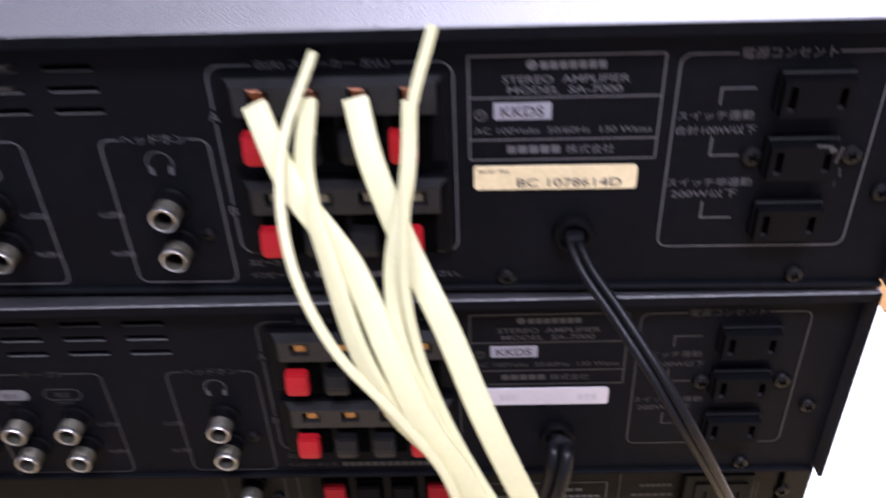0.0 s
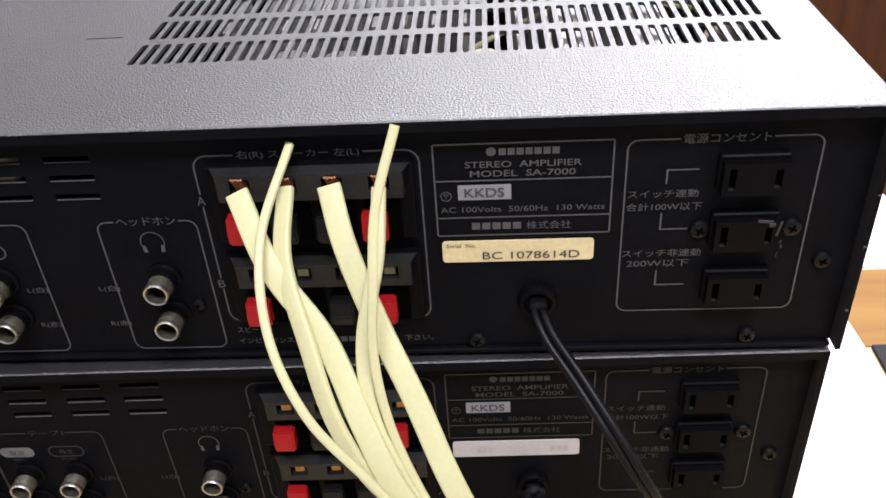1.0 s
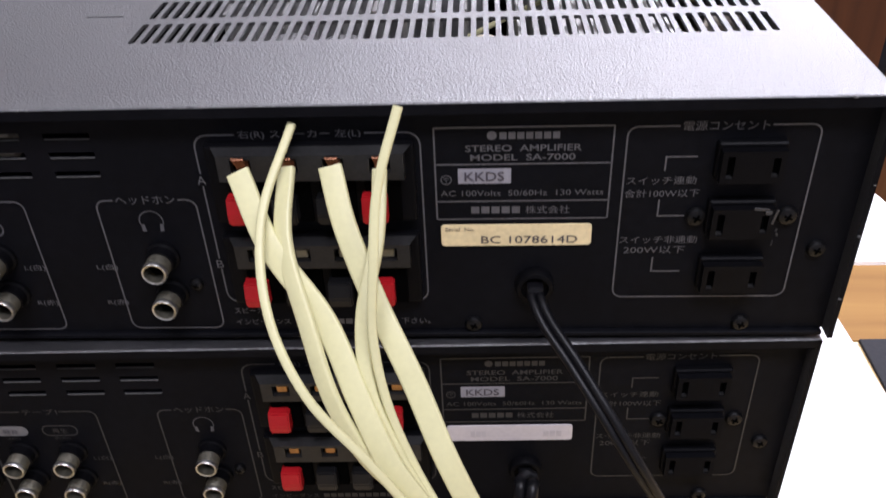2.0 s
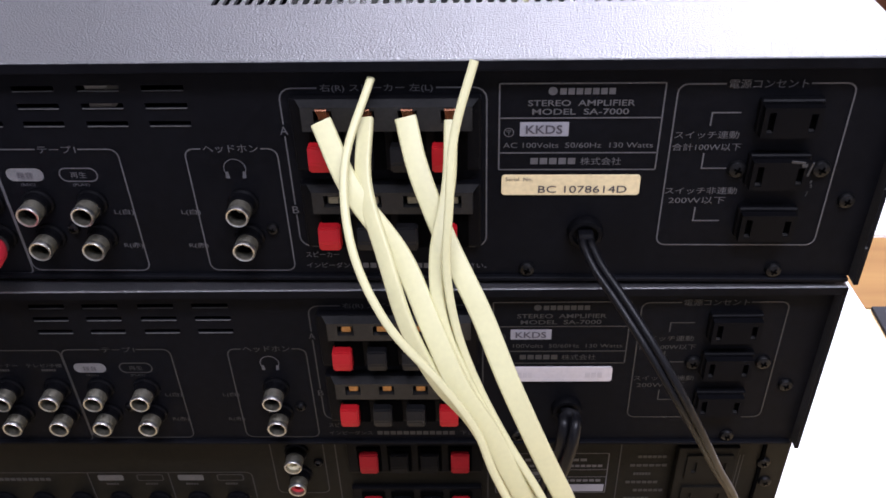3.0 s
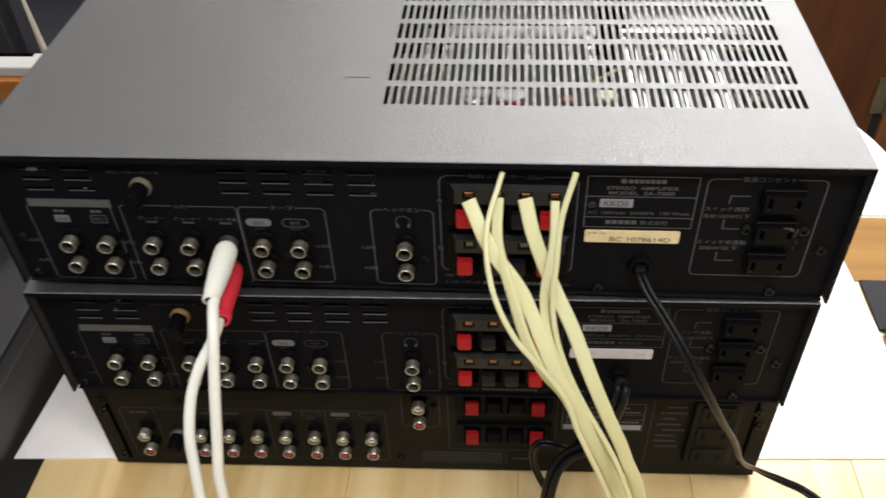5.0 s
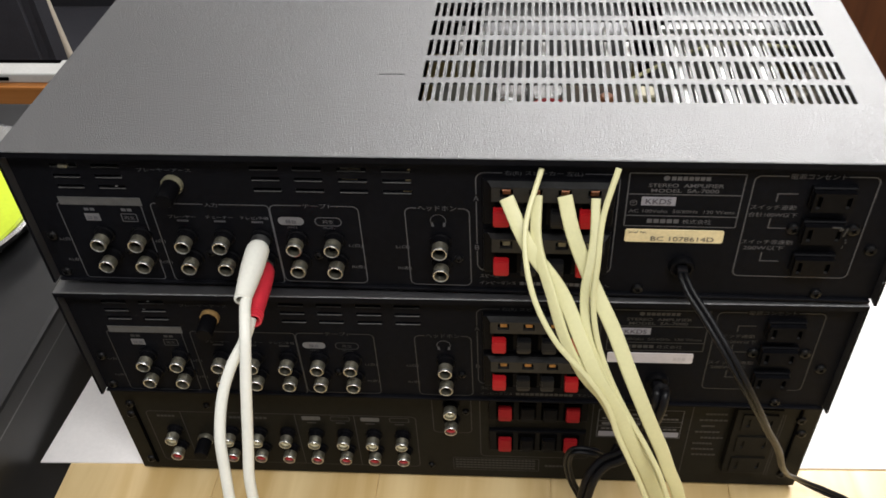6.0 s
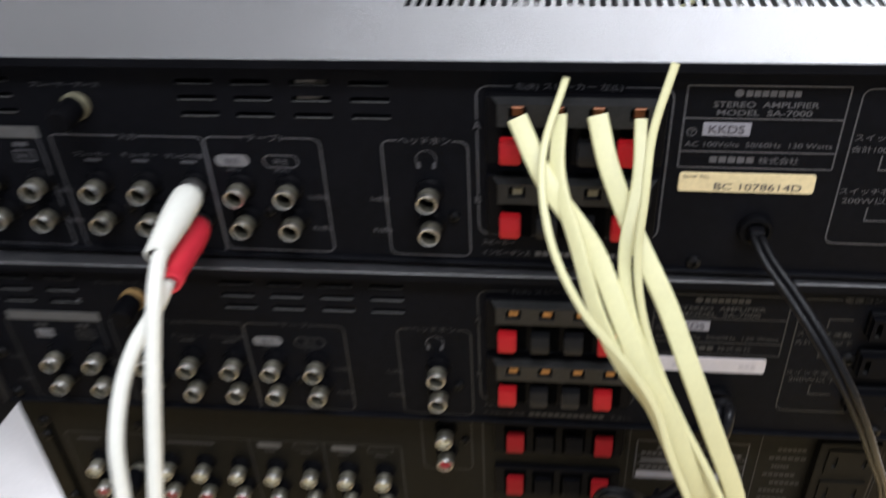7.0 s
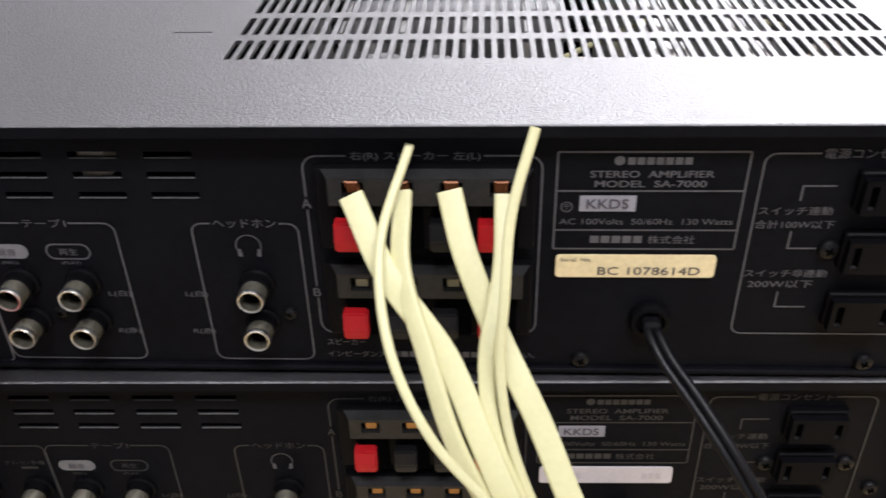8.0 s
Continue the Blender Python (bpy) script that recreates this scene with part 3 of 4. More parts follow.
def amplifier(m, label, top, copper, ring, serial, ink):
    amp = thing("stereo_amplifier", m, label, "amplifier", "stacked stereo amplifiers")
    cover = amplifier_cover(amp, top)
    vents = [(x - 0.0069, x + 0.0069, z + 0.0004, z + 0.0022) for x in SLOT_X for z in SLOT_Z]
    panel = part("rear_panel", holed_plate(-BODY_W / 2 + 0.0018, BODY_W / 2 - 0.0018, 0.0022, BODY_H - 0.0044, 0, 0.0012, vents), M_PANEL, amp, "satin black steel rear panel with white print")
    for x in SLOT_X:
        for z in SLOT_Z:
            # pale lip: the light caught by the slot's lower edge, put into colour
            bm = bmesh.new()
            vs = [bm.verts.new(p) for p in ((x - 0.0068, 0.0001, z + 0.0005), (x + 0.0068, 0.0001, z + 0.0005), (x + 0.0066, -0.0004, z + 0.0003), (x - 0.0066, -0.0004, z + 0.0003), (x - 0.0066, 0.0, z + 0.0001), (x + 0.0066, 0.0, z + 0.0001))]
            bm.faces.new((vs[0], vs[3], vs[2], vs[1]))
            bm.faces.new((vs[3], vs[4], vs[5], vs[2]))
            bm.faces.new((vs[0], vs[4], vs[3]))
            bm.faces.new((vs[1], vs[2], vs[5]))
            bmesh.ops.recalc_face_normals(bm, faces=bm.faces)
            part("louvre_lip", bm, M_LIP, panel)
    part("chassis", box(-BODY_W / 2 + 0.004, BODY_W / 2 - 0.004, 0.0015, BODY_D - 0.002, 0.0, 0.0025), M_PANEL, amp)
    part("bottom_fold", box(-BODY_W / 2 + 0.0020, BODY_W / 2 - 0.0020, -0.0018, 0.0014, 0.0002, 0.0020, bevel=0.0004, seg=1), M_PANEL, amp)
    for x in (-0.17, 0.17):
        for y in (0.04, 0.27):
            part("foot", add_lathe(bmesh.new(), [(0, -0.0012), (0.009, -0.0012), (0.010, -0.0006), (0.010, 0)], Matrix.Translation((x, y, 0)), 20), M_PLASTIC, amp)

    # jacks
    for i, x in enumerate(JACK_X):
        rca_jack(amp, x, JACK_L)
        rca_jack(amp, x, JACK_R)
    for x in (-0.1643, -0.1208, -0.0645, 0.0066):
        screw(amp, x, 0.0222, 0.0022)
    # earth terminal
    knob = part("earth_terminal", spin([(0.0046, 0.002), (0.0046, 0.013), (0.0040, 0.0145), (0, 0.0147)], -0.1298, 0, 0.0660, 18), M_PLASTIC, amp, "black earth screw knob", True)
    part("ring", spin([(0.0052, 0), (0.0054, 0.0018), (0.0050, 0.0030), (0.0040, 0.0030)], -0.1298, 0, 0.0660, 20), ring, knob, smooth=True)

    # speaker terminals
    speaker_terminal(amp, 0.0613, copper)
    speaker_terminal(amp, 0.0301, copper if copper is M_COPPER else M_TIN)

    # outlets
    for z in (0.0650, 0.0458, 0.0254):
        outlet(amp, 0.1752, z, material=M_OUTLET if copper is M_COPPER else M_PLASTIC)
    for x in (0.1626, 0.1894):
        screw(amp, x, 0.0461, 0.0031)
    for x, z in ((0.2004, 0.0339), (0.1822, 0.0048), (0.0958, 0.0048), (-0.2027, 0.0312), (-0.2037, 0.0060)):
        screw(amp, x, z)

    # print: input and tape section
    part("printed_bar", box(-0.1914, -0.1490, -0.0004, 0.0, 0.0519, 0.0567), M_PRINT_BAR, amp, "worn pale printed bar")
    frame_print(amp, -0.1932, -0.1498, 0.0022, 0.0530, 0.002, ink=ink)
    frame_print(amp, -0.1448, -0.08535, 0.0018, 0.0537, 0.002, gap=(-0.118, -0.110), ink=ink)
    frame_print(amp, -0.08485, -0.0412, 0.0034, 0.0540, 0.003, gap=(-0.0690, -0.0545), ink=ink)
    lettering(amp, "入力", -0.1172, -0.1108, 0.0522, 0.0548, ink)
    lettering(amp, "テープ1", -0.0682, -0.0552, 0.0526, 0.0554, ink)
    lettering(amp, "プレーヤー", -0.1375, -0.1235, 0.0446, 0.0466, ink)
    lettering(amp, "チューナー", -0.1185, -0.1045, 0.0446, 0.0466, ink)
    lettering(amp, "テレビ/予備", -0.1010, -0.0865, 0.0446, 0.0466, ink)
    for xa, xb in ((-0.1335, -0.1275), (-0.1145, -0.1085), (-0.0955, -0.0895)):
        bars_print(amp, xa, xb, 0.0424, 0.0436, 6, ink)
    for xa, t in ((-0.1770, 1), (-0.1578, 0)):
        bars_print(amp, xa - 0.003, xa + 0.003, 0.0482, 0.0500, 2, ink)
        if t:
            block_print(amp, xa - 0.0039, xa + 0.0039, 0.0417, 0.0465, 0.0003, M_PRINT_WORN)
        else:
            frame_print(amp, xa - 0.0039, xa + 0.0039, 0.0417, 0.0465, 0.0004, ink=ink)
    lettering(amp, "録音", -0.1797, -0.1743, 0.0429, 0.0453, M_DARK_PRINT, PRINT_Y - 0.0003)
    lettering(amp, "再生", -0.1605, -0.1551, 0.0429, 0.0453, ink)
    block_print(amp, -0.0820, -0.0690, 0.0416, 0.0467, 0.0024, M_PRINT_WORN)
    lettering(amp, "録音", -0.0783, -0.0727, 0.0429, 0.0453, M_DARK_PRINT, PRINT_Y - 0.0003)
    frame_print(amp, -0.0634, -0.0504, 0.0416, 0.0467, 0.0024, ink=ink)
    lettering(amp, "再生", -0.0597, -0.0541, 0.0429, 0.0453, ink)
    lettering(amp, "(REC)", -0.0780, -0.0730, 0.0394, 0.0408, ink)
    lettering(amp, "(PLAY)", -0.0598, -0.0540, 0.0394, 0.0408, ink)
    for x in (-0.1995, -0.1500, -0.0482, -0.0245):
        lettering(amp, "L(白)", x, x + 0.0068, 0.0277, 0.0303, ink)
        lettering(amp, "R(赤)", x, x + 0.0068, 0.0134, 0.0160, ink)
    lettering(amp, "プレーヤーアース", -0.1455, -0.1190, 0.0732, 0.0752, ink)

    # print: headphones
    frame_print(amp, -0.0186, 0.0124, 0.0037, 0.0540, 0.003, gap=(-0.0130, 0.0070), ink=ink)
    lettering(amp, "ヘッドホン", -0.0122, 0.0062, 0.0526, 0.0556, ink)
    headphone_icon(amp, -0.0028, 0.0464)

    # print: loudspeakers
    frame_print(amp, 0.0158, 0.0813, 0.0146, 0.0756, 0.004, gap=(0.0280, 0.0655), ink=ink)
    lettering(amp, "右(R) スピーカー 左(L)", 0.0290, 0.0645, 0.0740, 0.0770, ink)
    block_print(amp, 0.0146, 0.0170, 0.0588, 0.0630, 0.0002, M_PANEL, "print_gap", PRINT_Y - 0.0002)
    lettering(amp, "A", 0.0145, 0.0171, 0.0594, 0.0624, ink, PRINT_Y - 0.0004)
    block_print(amp, 0.0146, 0.0170, 0.0282, 0.0322, 0.0002, M_PANEL, "print_gap", PRINT_Y - 0.0002)
    lettering(amp, "B", 0.0147, 0.0169, 0.0288, 0.0317, ink, PRINT_Y - 0.0004)
    lettering(amp, "スピーカー", 0.0170, 0.0290, 0.0098, 0.0122, ink)
    lettering(amp, "インピーダンス", 0.0168, 0.0350, 0.0050, 0.0074, ink)
    bars_print(amp, 0.0370, 0.0700, 0.0050, 0.0072, 12, ink)
    lettering(amp, "下さい。", 0.0720, 0.0815, 0.0050, 0.0074, ink)

    # print: rating plate
    frame_print(amp, 0.0853, 0.1363, 0.0459, 0.0767, 0.0004, ink=ink)
    line_print(amp, [(0.0853, 0.0648), (0.1363, 0.0648)], ink=ink)
    line_print(amp, [(0.0853, 0.0522), (0.1363, 0.0522)], ink=ink)
    block_print(amp, 0.1004, 0.1032, 0.0727, 0.0755, 0.0013, ink)
    bars_print(amp, 0.1040, 0.1216, 0.0729, 0.0751, 7, ink)
    lettering(amp, "STEREO  AMPLIFIER", 0.0942, 0.1275, 0.0690, 0.0711, ink, bold=0.012)
    lettering(amp, "MODEL  SA-7000", 0.0956, 0.1258, 0.0660, 0.0681, ink, bold=0.012)
    frame_print(amp, 0.0869, 0.0899, 0.0582, 0.0612, 0.0014, w=0.0003, ink=ink)
    lettering(amp, "〒", 0.0876, 0.0892, 0.0588, 0.0606, ink)
    block_print(amp, 0.0919, 0.1074, 0.0583, 0.0634, 0.0002, M_PRINT_LIGHT)
    lettering(amp, "KKDS", 0.0938, 0.1054, 0.0593, 0.0624, M_DARK_PRINT, PRINT_Y - 0.0003, bold=0.012)
    lettering(amp, "AC 100Volts  50/60Hz  130 Watts", 0.0866, 0.1346, 0.0541, 0.0560, ink)
    bars_print(amp, 0.0956, 0.1108, 0.0479, 0.0503, 5, ink)
    lettering(amp, "株式会社", 0.1118, 0.1250, 0.0477, 0.0505, ink)

    # serial label: a sticker of its own thickness
    sm = M_CREAM_LABEL if serial else M_WHITE_LABEL
    label_part = part("serial_label", rounded_plate(0.0863, 0.1320, 0.0362, 0.0438, 0.0011, -0.0006, 0.0), sm, amp, "yellowed serial number sticker" if serial else "faded pale lilac sticker")
    if serial:
        lettering(label_part, "Serial  No.", 0.0876, 0.0965, 0.0418, 0.0431, M_DARK_PRINT, -0.0008)
        lettering(label_part, "BC 1078614D", 0.0985, 0.1278, 0.0372, 0.0399, M_DARK_PRINT, -0.0008)
    else:
        bars_print(label_part, 0.0950, 0.1010, 0.0384, 0.0412, 3, M_FADED_INK, -0.0008)
        bars_print(label_part, 0.1215, 0.1285, 0.0384, 0.0412, 3, M_FADED_INK, -0.0008)

    # print: outlets
    frame_print(amp, 0.1401, 0.1938, 0.0156, 0.0762, 0.003, gap=(0.1545, 0.1800), ink=ink)
    lettering(amp, "電源コンセント", 0.1553, 0.1792, 0.0747, 0.0777, ink)
    line_print(amp, [(0.1606, 0.0664), (0.1517, 0.0664), (0.1517, 0.0618)], ink=ink)
    line_print(amp, [(0.1512, 0.0520), (0.1512, 0.0463), (0.1592, 0.0463)], ink=ink)
    line_print(amp, [(0.1514, 0.0312), (0.1514, 0.0257), (0.1602, 0.0257)], ink=ink)
    lettering(amp, "スイッチ連動", 0.1410, 0.1612, 0.0573, 0.0600, ink)
    lettering(amp, "合計100W以下", 0.1408, 0.1626, 0.0529, 0.0556, ink)
    lettering(amp, "スイッチ非連動", 0.1406, 0.1641, 0.0364, 0.0391, ink)
    lettering(amp, "200W以下", 0.1422, 0.1608, 0.0326, 0.0353, ink)

    # strain relief of the mains lead
    relief = part("strain_relief", spin([(0.0062, 0), (0.0062, 0.0020), (0.0056, 0.0032), (0.0044, 0.0034), (0.0042, 0.0016), (0, 0.0016)], 0.1152, 0, 0.0212, 24), M_PLASTIC, amp, "glossy black cord bushing", True)
    part("throat", box(0.1125, 0.1179, -0.0062, 0.0, 0.0186, 0.0232, bevel=0.0012), M_CORD, relief)
    return amp


# painted light on the louvre lips; bare metal in the nicks
M_LIP = mat("lit_slot_edge_and_bare_nick", (0.085, 0.083, 0.080), 0.4, metal=0.3, vary=0.3, scale=400)
M_PRINT_BAR = mat("worn_print_bar", (0.075, 0.075, 0.075), 0.6, vary=0.35, scale=200)
M_PRINT_WORN = mat("worn_print_block", (0.15, 0.15, 0.155), 0.6, vary=0.3, scale=250)
M_FADED_INK = mat("faded_ink", (0.50, 0.47, 0.49), 0.6)

TOP_M = pose(0, 0, 0.3035)
MID_M = pose(-0.0010, -0.0004, 0.2148, 0, -0.19, 0.84)
LOW_M = pose(-0.0004, 0.0106, 0.1191, 0, 0, 1.30)
top_amp = amplifier(TOP_M, "black stereo amplifier with cables plugged in, topmost of a stack", True, M_COPPER_WIRE, M_NICKEL_RING, True, M_PRINT)
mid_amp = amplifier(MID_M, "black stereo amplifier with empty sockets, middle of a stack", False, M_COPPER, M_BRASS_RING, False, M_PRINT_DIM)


def innards(amp):
    """What shows through the slots: boards, heat sinks, a transformer, brackets and small components."""
    part("circuit_board", box(-0.03, 0.112, 0.02, 0.22, 0.012, 0.0136), M_PCB, amp, "brown phenolic circuit board")
    part("circuit_board", box(0.168, 0.204, 0.03, 0.20, 0.030, 0.0316), M_PCB, amp, "brown phenolic circuit board")
    for k in range(11):
        part("heat_sink_fin", box(0.112 + k * 0.0052, 0.1136 + k * 0.0052, 0.050, 0.130, 0.010, 0.077), M_ALU, amp)
    part("heat_sink_back", box(0.110, 0.168, 0.131, 0.135, 0.010, 0.079), M_ALU, amp)
    for k in range(9):
        part("heat_sink_fin", box(0.000 + k * 0.0115, 0.0018 + k * 0.0115, 0.100, 0.142, 0.014, 0.075), M_ALU, amp)
    part("bracket", box(-0.012, 0.106, 0.092, 0.0935, 0.0136, 0.066), M_ALU, amp, "bare aluminium bracket")
    part("transformer", box(0.01, 0.100, 0.150, 0.210, 0.004, 0.066, bevel=0.003), M_STEEL, amp, "grey steel transformer")
    part("bracket", box(0.120, 0.200, 0.150, 0.205, 0.066, 0.068), M_STEEL, amp, "grey steel bracket")
    rows = ((0.004, 0.052, 0.006, 0.058, M_CREAM_INSERT), (0.016, 0.055, 0.005, 0.056, M_BEIGE), (0.030, 0.075, 0.009, 0.060, M_SILVER), (0.049, 0.078, 0.009, 0.058, M_SILVER),
            (0.068, 0.053, 0.005, 0.056, M_BOARD_BROWN), (0.087, 0.055, 0.005, 0.054, M_BOARD_BROWN), (0.100, 0.078, 0.006, 0.058, M_CREAM_INSERT), (0.080, 0.080, 0.004, 0.054, M_BOARD_BROWN),
            (0.036, 0.050, 0.004, 0.056, M_GREEN_CAP), (0.056, 0.055, 0.006, 0.054, M_CREAM_INSERT), (0.097, 0.052, 0.006, 0.057, M_GREEN_CAP), (0.106, 0.060, 0.004, 0.054, M_CREAM_INSERT),
            (0.186, 0.060, 0.006, 0.040, M_CREAM_INSERT), (0.180, 0.085, 0.005, 0.036, M_TIN), (0.192, 0.100, 0.007, 0.038, M_BEIGE), (0.175, 0.048, 0.004, 0.038, M_TIN), (0.196, 0.046, 0.005, 0.034, M_BOARD_BROWN))
    for x, y, r, h, mm in rows:
        base = 0.0316 if x > 0.17 else 0.0136
        part("capacitor", add_lathe(bmesh.new(), [(r, 0), (r, h - 0.001), (r - 0.001, h), (0, h)], Matrix.Translation((x, y, base)), 14), mm, amp, smooth=True)
    for k, (x0, y0, x1, y1) in enumerate(((0.02, 0.060, 0.075, 0.068), (0.06, 0.064, 0.108, 0.047), (0.085, 0.10, 0.19, 0.142), (0.17, 0.07, 0.20, 0.12))):
        pts = [(x0, y0, 0.060), ((x0 + x1) / 2, (y0 + y1) / 2, 0.074), (x1, y1, 0.062)]
        part("inner_wire", sweep(pts, round_section(0.0011, 8)), (M_RED_SHADED, M_WHITE_RUBBER, M_CREAM, M_BEIGE)[k], amp, smooth=True)


M_STEEL = mat("dull_grey_steel", (0.42, 0.42, 0.43), 0.45, metal=0.6, vary=0.2, scale=90)
M_GREEN_CAP = mat("olive_film_capacitor", (0.30, 0.30, 0.06), 0.4, vary=0.15, scale=200)
M_BOARD_BROWN = mat("rust_brown_component", (0.26, 0.09, 0.03), 0.5, vary=0.2, scale=200)
M_SCUFF = mat("grey_scuffed_plastic", (0.022, 0.022, 0.023), 0.5, vary=0.5, scale=600)
innards(top_amp)
part("capacitor", box(-0.0485, -0.0405, 0.004, 0.016, 0.066, 0.078, bevel=0.001), M_BEIGE, top_amp, "beige block capacitor")
for x, z, w, h, turn in ((0.1800, 0.0512, 0.0046, 0.0010, 6), (0.1842, 0.0486, 0.0009, 0.0052, 12), (0.1822, 0.0500, 0.0020, 0.0012, -8), (0.1853, 0.0440, 0.0006, 0.0011, 20), (0.1857, 0.0424, 0.0006, 0.0014, -15), (0.1848, 0.0395, 0.0004, 0.0020, 5)):
    bm = bmesh.new()
    add_box(bm, -w / 2, w / 2, -0.00025, 0.0, -h / 2, h / 2, bevel=0.0002, seg=1)
    bm.transform(pose(x, -0.0050, z, 0, turn, 0))
    part("scuff", bm, M_SCUFF, top_amp, "grey scuffed plastic")
part("terminal_clip", box(-0.1845, -0.1795, -0.0010, 0.0040, 0.0744, 0.0766, bevel=0.0006, seg=1), M_TIN, top_amp, "pale metal clip behind a slot")
for x, y, z, r in ((0.2098, -0.0050, 0.0415, 0.0005), (0.2101, -0.0049, 0.0590, 0.0004), (0.1985, -0.0047, BODY_H - 0.0003, 0.0006), (0.2050, -0.0046, BODY_H - 0.0003, 0.0004), (0.1210, -0.0047, BODY_H - 0.0003, 0.0004), (-0.0300, -0.0047, BODY_H - 0.0003, 0.0004), (0.2094, -0.0050, 0.0180, 0.0005)):
    part("nick", add_lathe(bmesh.new(), [(0, r * 0.5), (r, r * 0.2), (r * 1.4, -r * 0.5)], Matrix.Translation((x, y, z)), 7), M_LIP, top_amp, "bright nick in the edge")
part("scratch", box(-0.0375, -0.0245, 0.0672, 0.0675, BODY_H + 0.0000, BODY_H + 0.0001), M_PANEL, top_amp, "thin dark scratch")
part("nick", add_lathe(bmesh.new(), [(0, 0.0003), (0.0005, 0.0002), (0.0008, -0.0002)], Matrix.Translation((0.0580, -0.0038, BODY_H - 0.0002)), 7), M_LIP, top_amp, "bright nick in the edge")


# ---- the lowest amplifier ----
def low_amplifier():
    amp = thing("stereo_amplifier", LOW_M, "older brownish-black stereo amplifier at the bottom of a stack", "amplifier", "stacked stereo amplifiers")
    W, H, D = 0.433, 0.0905, 0.33
    hw = W / 2
    part("cover", box(-hw, hw, 0.0016, D, 0, H, bevel=0.0012), M_COVER, amp)
    panel = part("rear_panel", box(-hw, hw, 0.0, 0.0016, 0.0005, H - 0.0005, bevel=0.0004, seg=1), M_PANEL3, amp, "dusty brownish-black steel rear panel")
    # raised black strips paint the shade of the side channels
    part("channel_shade", box(-0.2055, -0.2040, -0.0012, 0, 0.008, 0.068), M_HOLE_SHADE, amp)
    part("channel_shade", box(0.2040, 0.2055, -0.0012, 0, 0.012, 0.082), M_HOLE_SHADE, amp)
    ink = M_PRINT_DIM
    for i in range(9):
        if i == 1:
            continue
        x = -0.1835 + 0.0186 * i
        rca_jack(amp, x, 0.0440, insert=M_CREAM_INSERT)
        rca_jack(amp, x, 0.0280, insert=M_RED_INSERT)
    knob = part("earth_terminal", spin([(0.0046, 0.002), (0.0046, 0.013), (0.0040, 0.0145), (0, 0.0147)], -0.1650, 0, 0.0355, 18), M_PLASTIC, amp, "black earth screw knob", True)
    part("ring", spin([(0.0052, 0), (0.0054, 0.0018), (0.0050, 0.0030), (0.0040, 0.0030)], -0.1650, 0, 0.0355, 20), M_NICKEL_DULL, knob, smooth=True)
    rca_jack(amp, -0.0030, 0.0776, insert=M_CREAM_INSERT)
    rca_jack(amp, -0.0030, 0.0622, insert=M_RED_INSERT)
    for z in (0.0757, 0.0447):
        blk = part("speaker_terminal", box(0.0200, 0.0800, -0.0030, 0.0, z - 0.0100, z + 0.0100, bevel=0.0008), M_PLASTIC, amp)
        for i in range(4):
            x = 0.0300 + 0.0135 * i
            part("well_shade", box(x - 0.0052, x + 0.0052, -0.0040, -0.0028, z - 0.0075, z + 0.0075), M_HOLE_SHADE, blk)
            # reds darkened in colour for the shade of the amplifiers above
            push_button(blk, x, z, -0.0076, M_RED_SHADED if i in (0, 3) else M_PLASTIC, 0.0080, 0.0115)
    # outlets in one moulded block
    blk = part("outlet_block", box(0.1660, 0.1925, -0.0050, 0, 0.0200, 0.0838, bevel=0.0008), M_PLASTIC_BROWN, amp)
    for z in (0.0722, 0.0512, 0.0300):
        outlet(blk, 0.1800, z, -0.0048, 0.0012, 0.0215, 0.0150, M_PLASTIC_BROWN)
    for x in (0.1950, 0.1965):
        line_print(amp, [(x, 0.074), (x, 0.012)], 0.0004, ink)
    for x, z in ((0.2060, 0.0690), (0.2090, 0.0560), (0.2060, 0.0130), (-0.2065, 0.0700), (-0.2085, 0.0595), (-0.2085, 0.0110), (-0.0180, 0.0130), (0.0060, 0.0700), (-0.1570, 0.0700), (0.0985, 0.0300)):
        screw(amp, x, z, 0.0030 if abs(x) > 0.19 else 0.0022)
    # print
    frame_print(amp, -0.1985, -0.0256, 0.0105, 0.0632, 0.003, ink=ink)
    for x in (-0.1760, -0.1022, -0.0644):
        line_print(amp, [(x, 0.0632), (x, 0.0105)], ink=ink)
    for x, full in ((-0.0920, 1), (-0.0735, 0), (-0.0545, 1), (-0.0360, 0)):
        if full:
            block_print(amp, x - 0.0060, x + 0.0060, 0.0575, 0.0615, 0.0010, M_PRINT_BAR)
        else:
            frame_print(amp, x - 0.0060, x + 0.0060, 0.0575, 0.0615, 0.0010, ink=ink)
        bars_print(amp, x - 0.0030, x + 0.0030, 0.0545, 0.0558, 5, ink)
    bars_print(amp, -0.1450, -0.1200, 0.0575, 0.0597, 9, ink)
    bars_print(amp, -0.1920, -0.1800, 0.0575, 0.0595, 5, ink)
    frame_print(amp, -0.0146, 0.0092, 0.0485, 0.0870, 0.003, ink=ink)
    frame_print(amp, 0.0146, 0.0830, 0.0245, 0.0880, 0.003, ink=ink)
    frame_print(amp, -0.0034, 0.0520, 0.0088, 0.0220, 0.0005, ink=ink, w=0.0004)
    for z in (0.0106, 0.0134, 0.0162, 0.0190):
        bars_print(amp, -0.0020, 0.0500, z, z + 0.0016, 22, ink)
    bars_print(amp, 0.0560, 0.0730, 0.0140, 0.0160, 7, ink)
    frame_print(amp, 0.0866, 0.1370, 0.0482, 0.0752, 0.0004, ink=M_PRINT)
    for z in (0.0592, 0.0642):
        line_print(amp, [(0.0866, z), (0.1370, z)], 0.0004, M_PRINT)
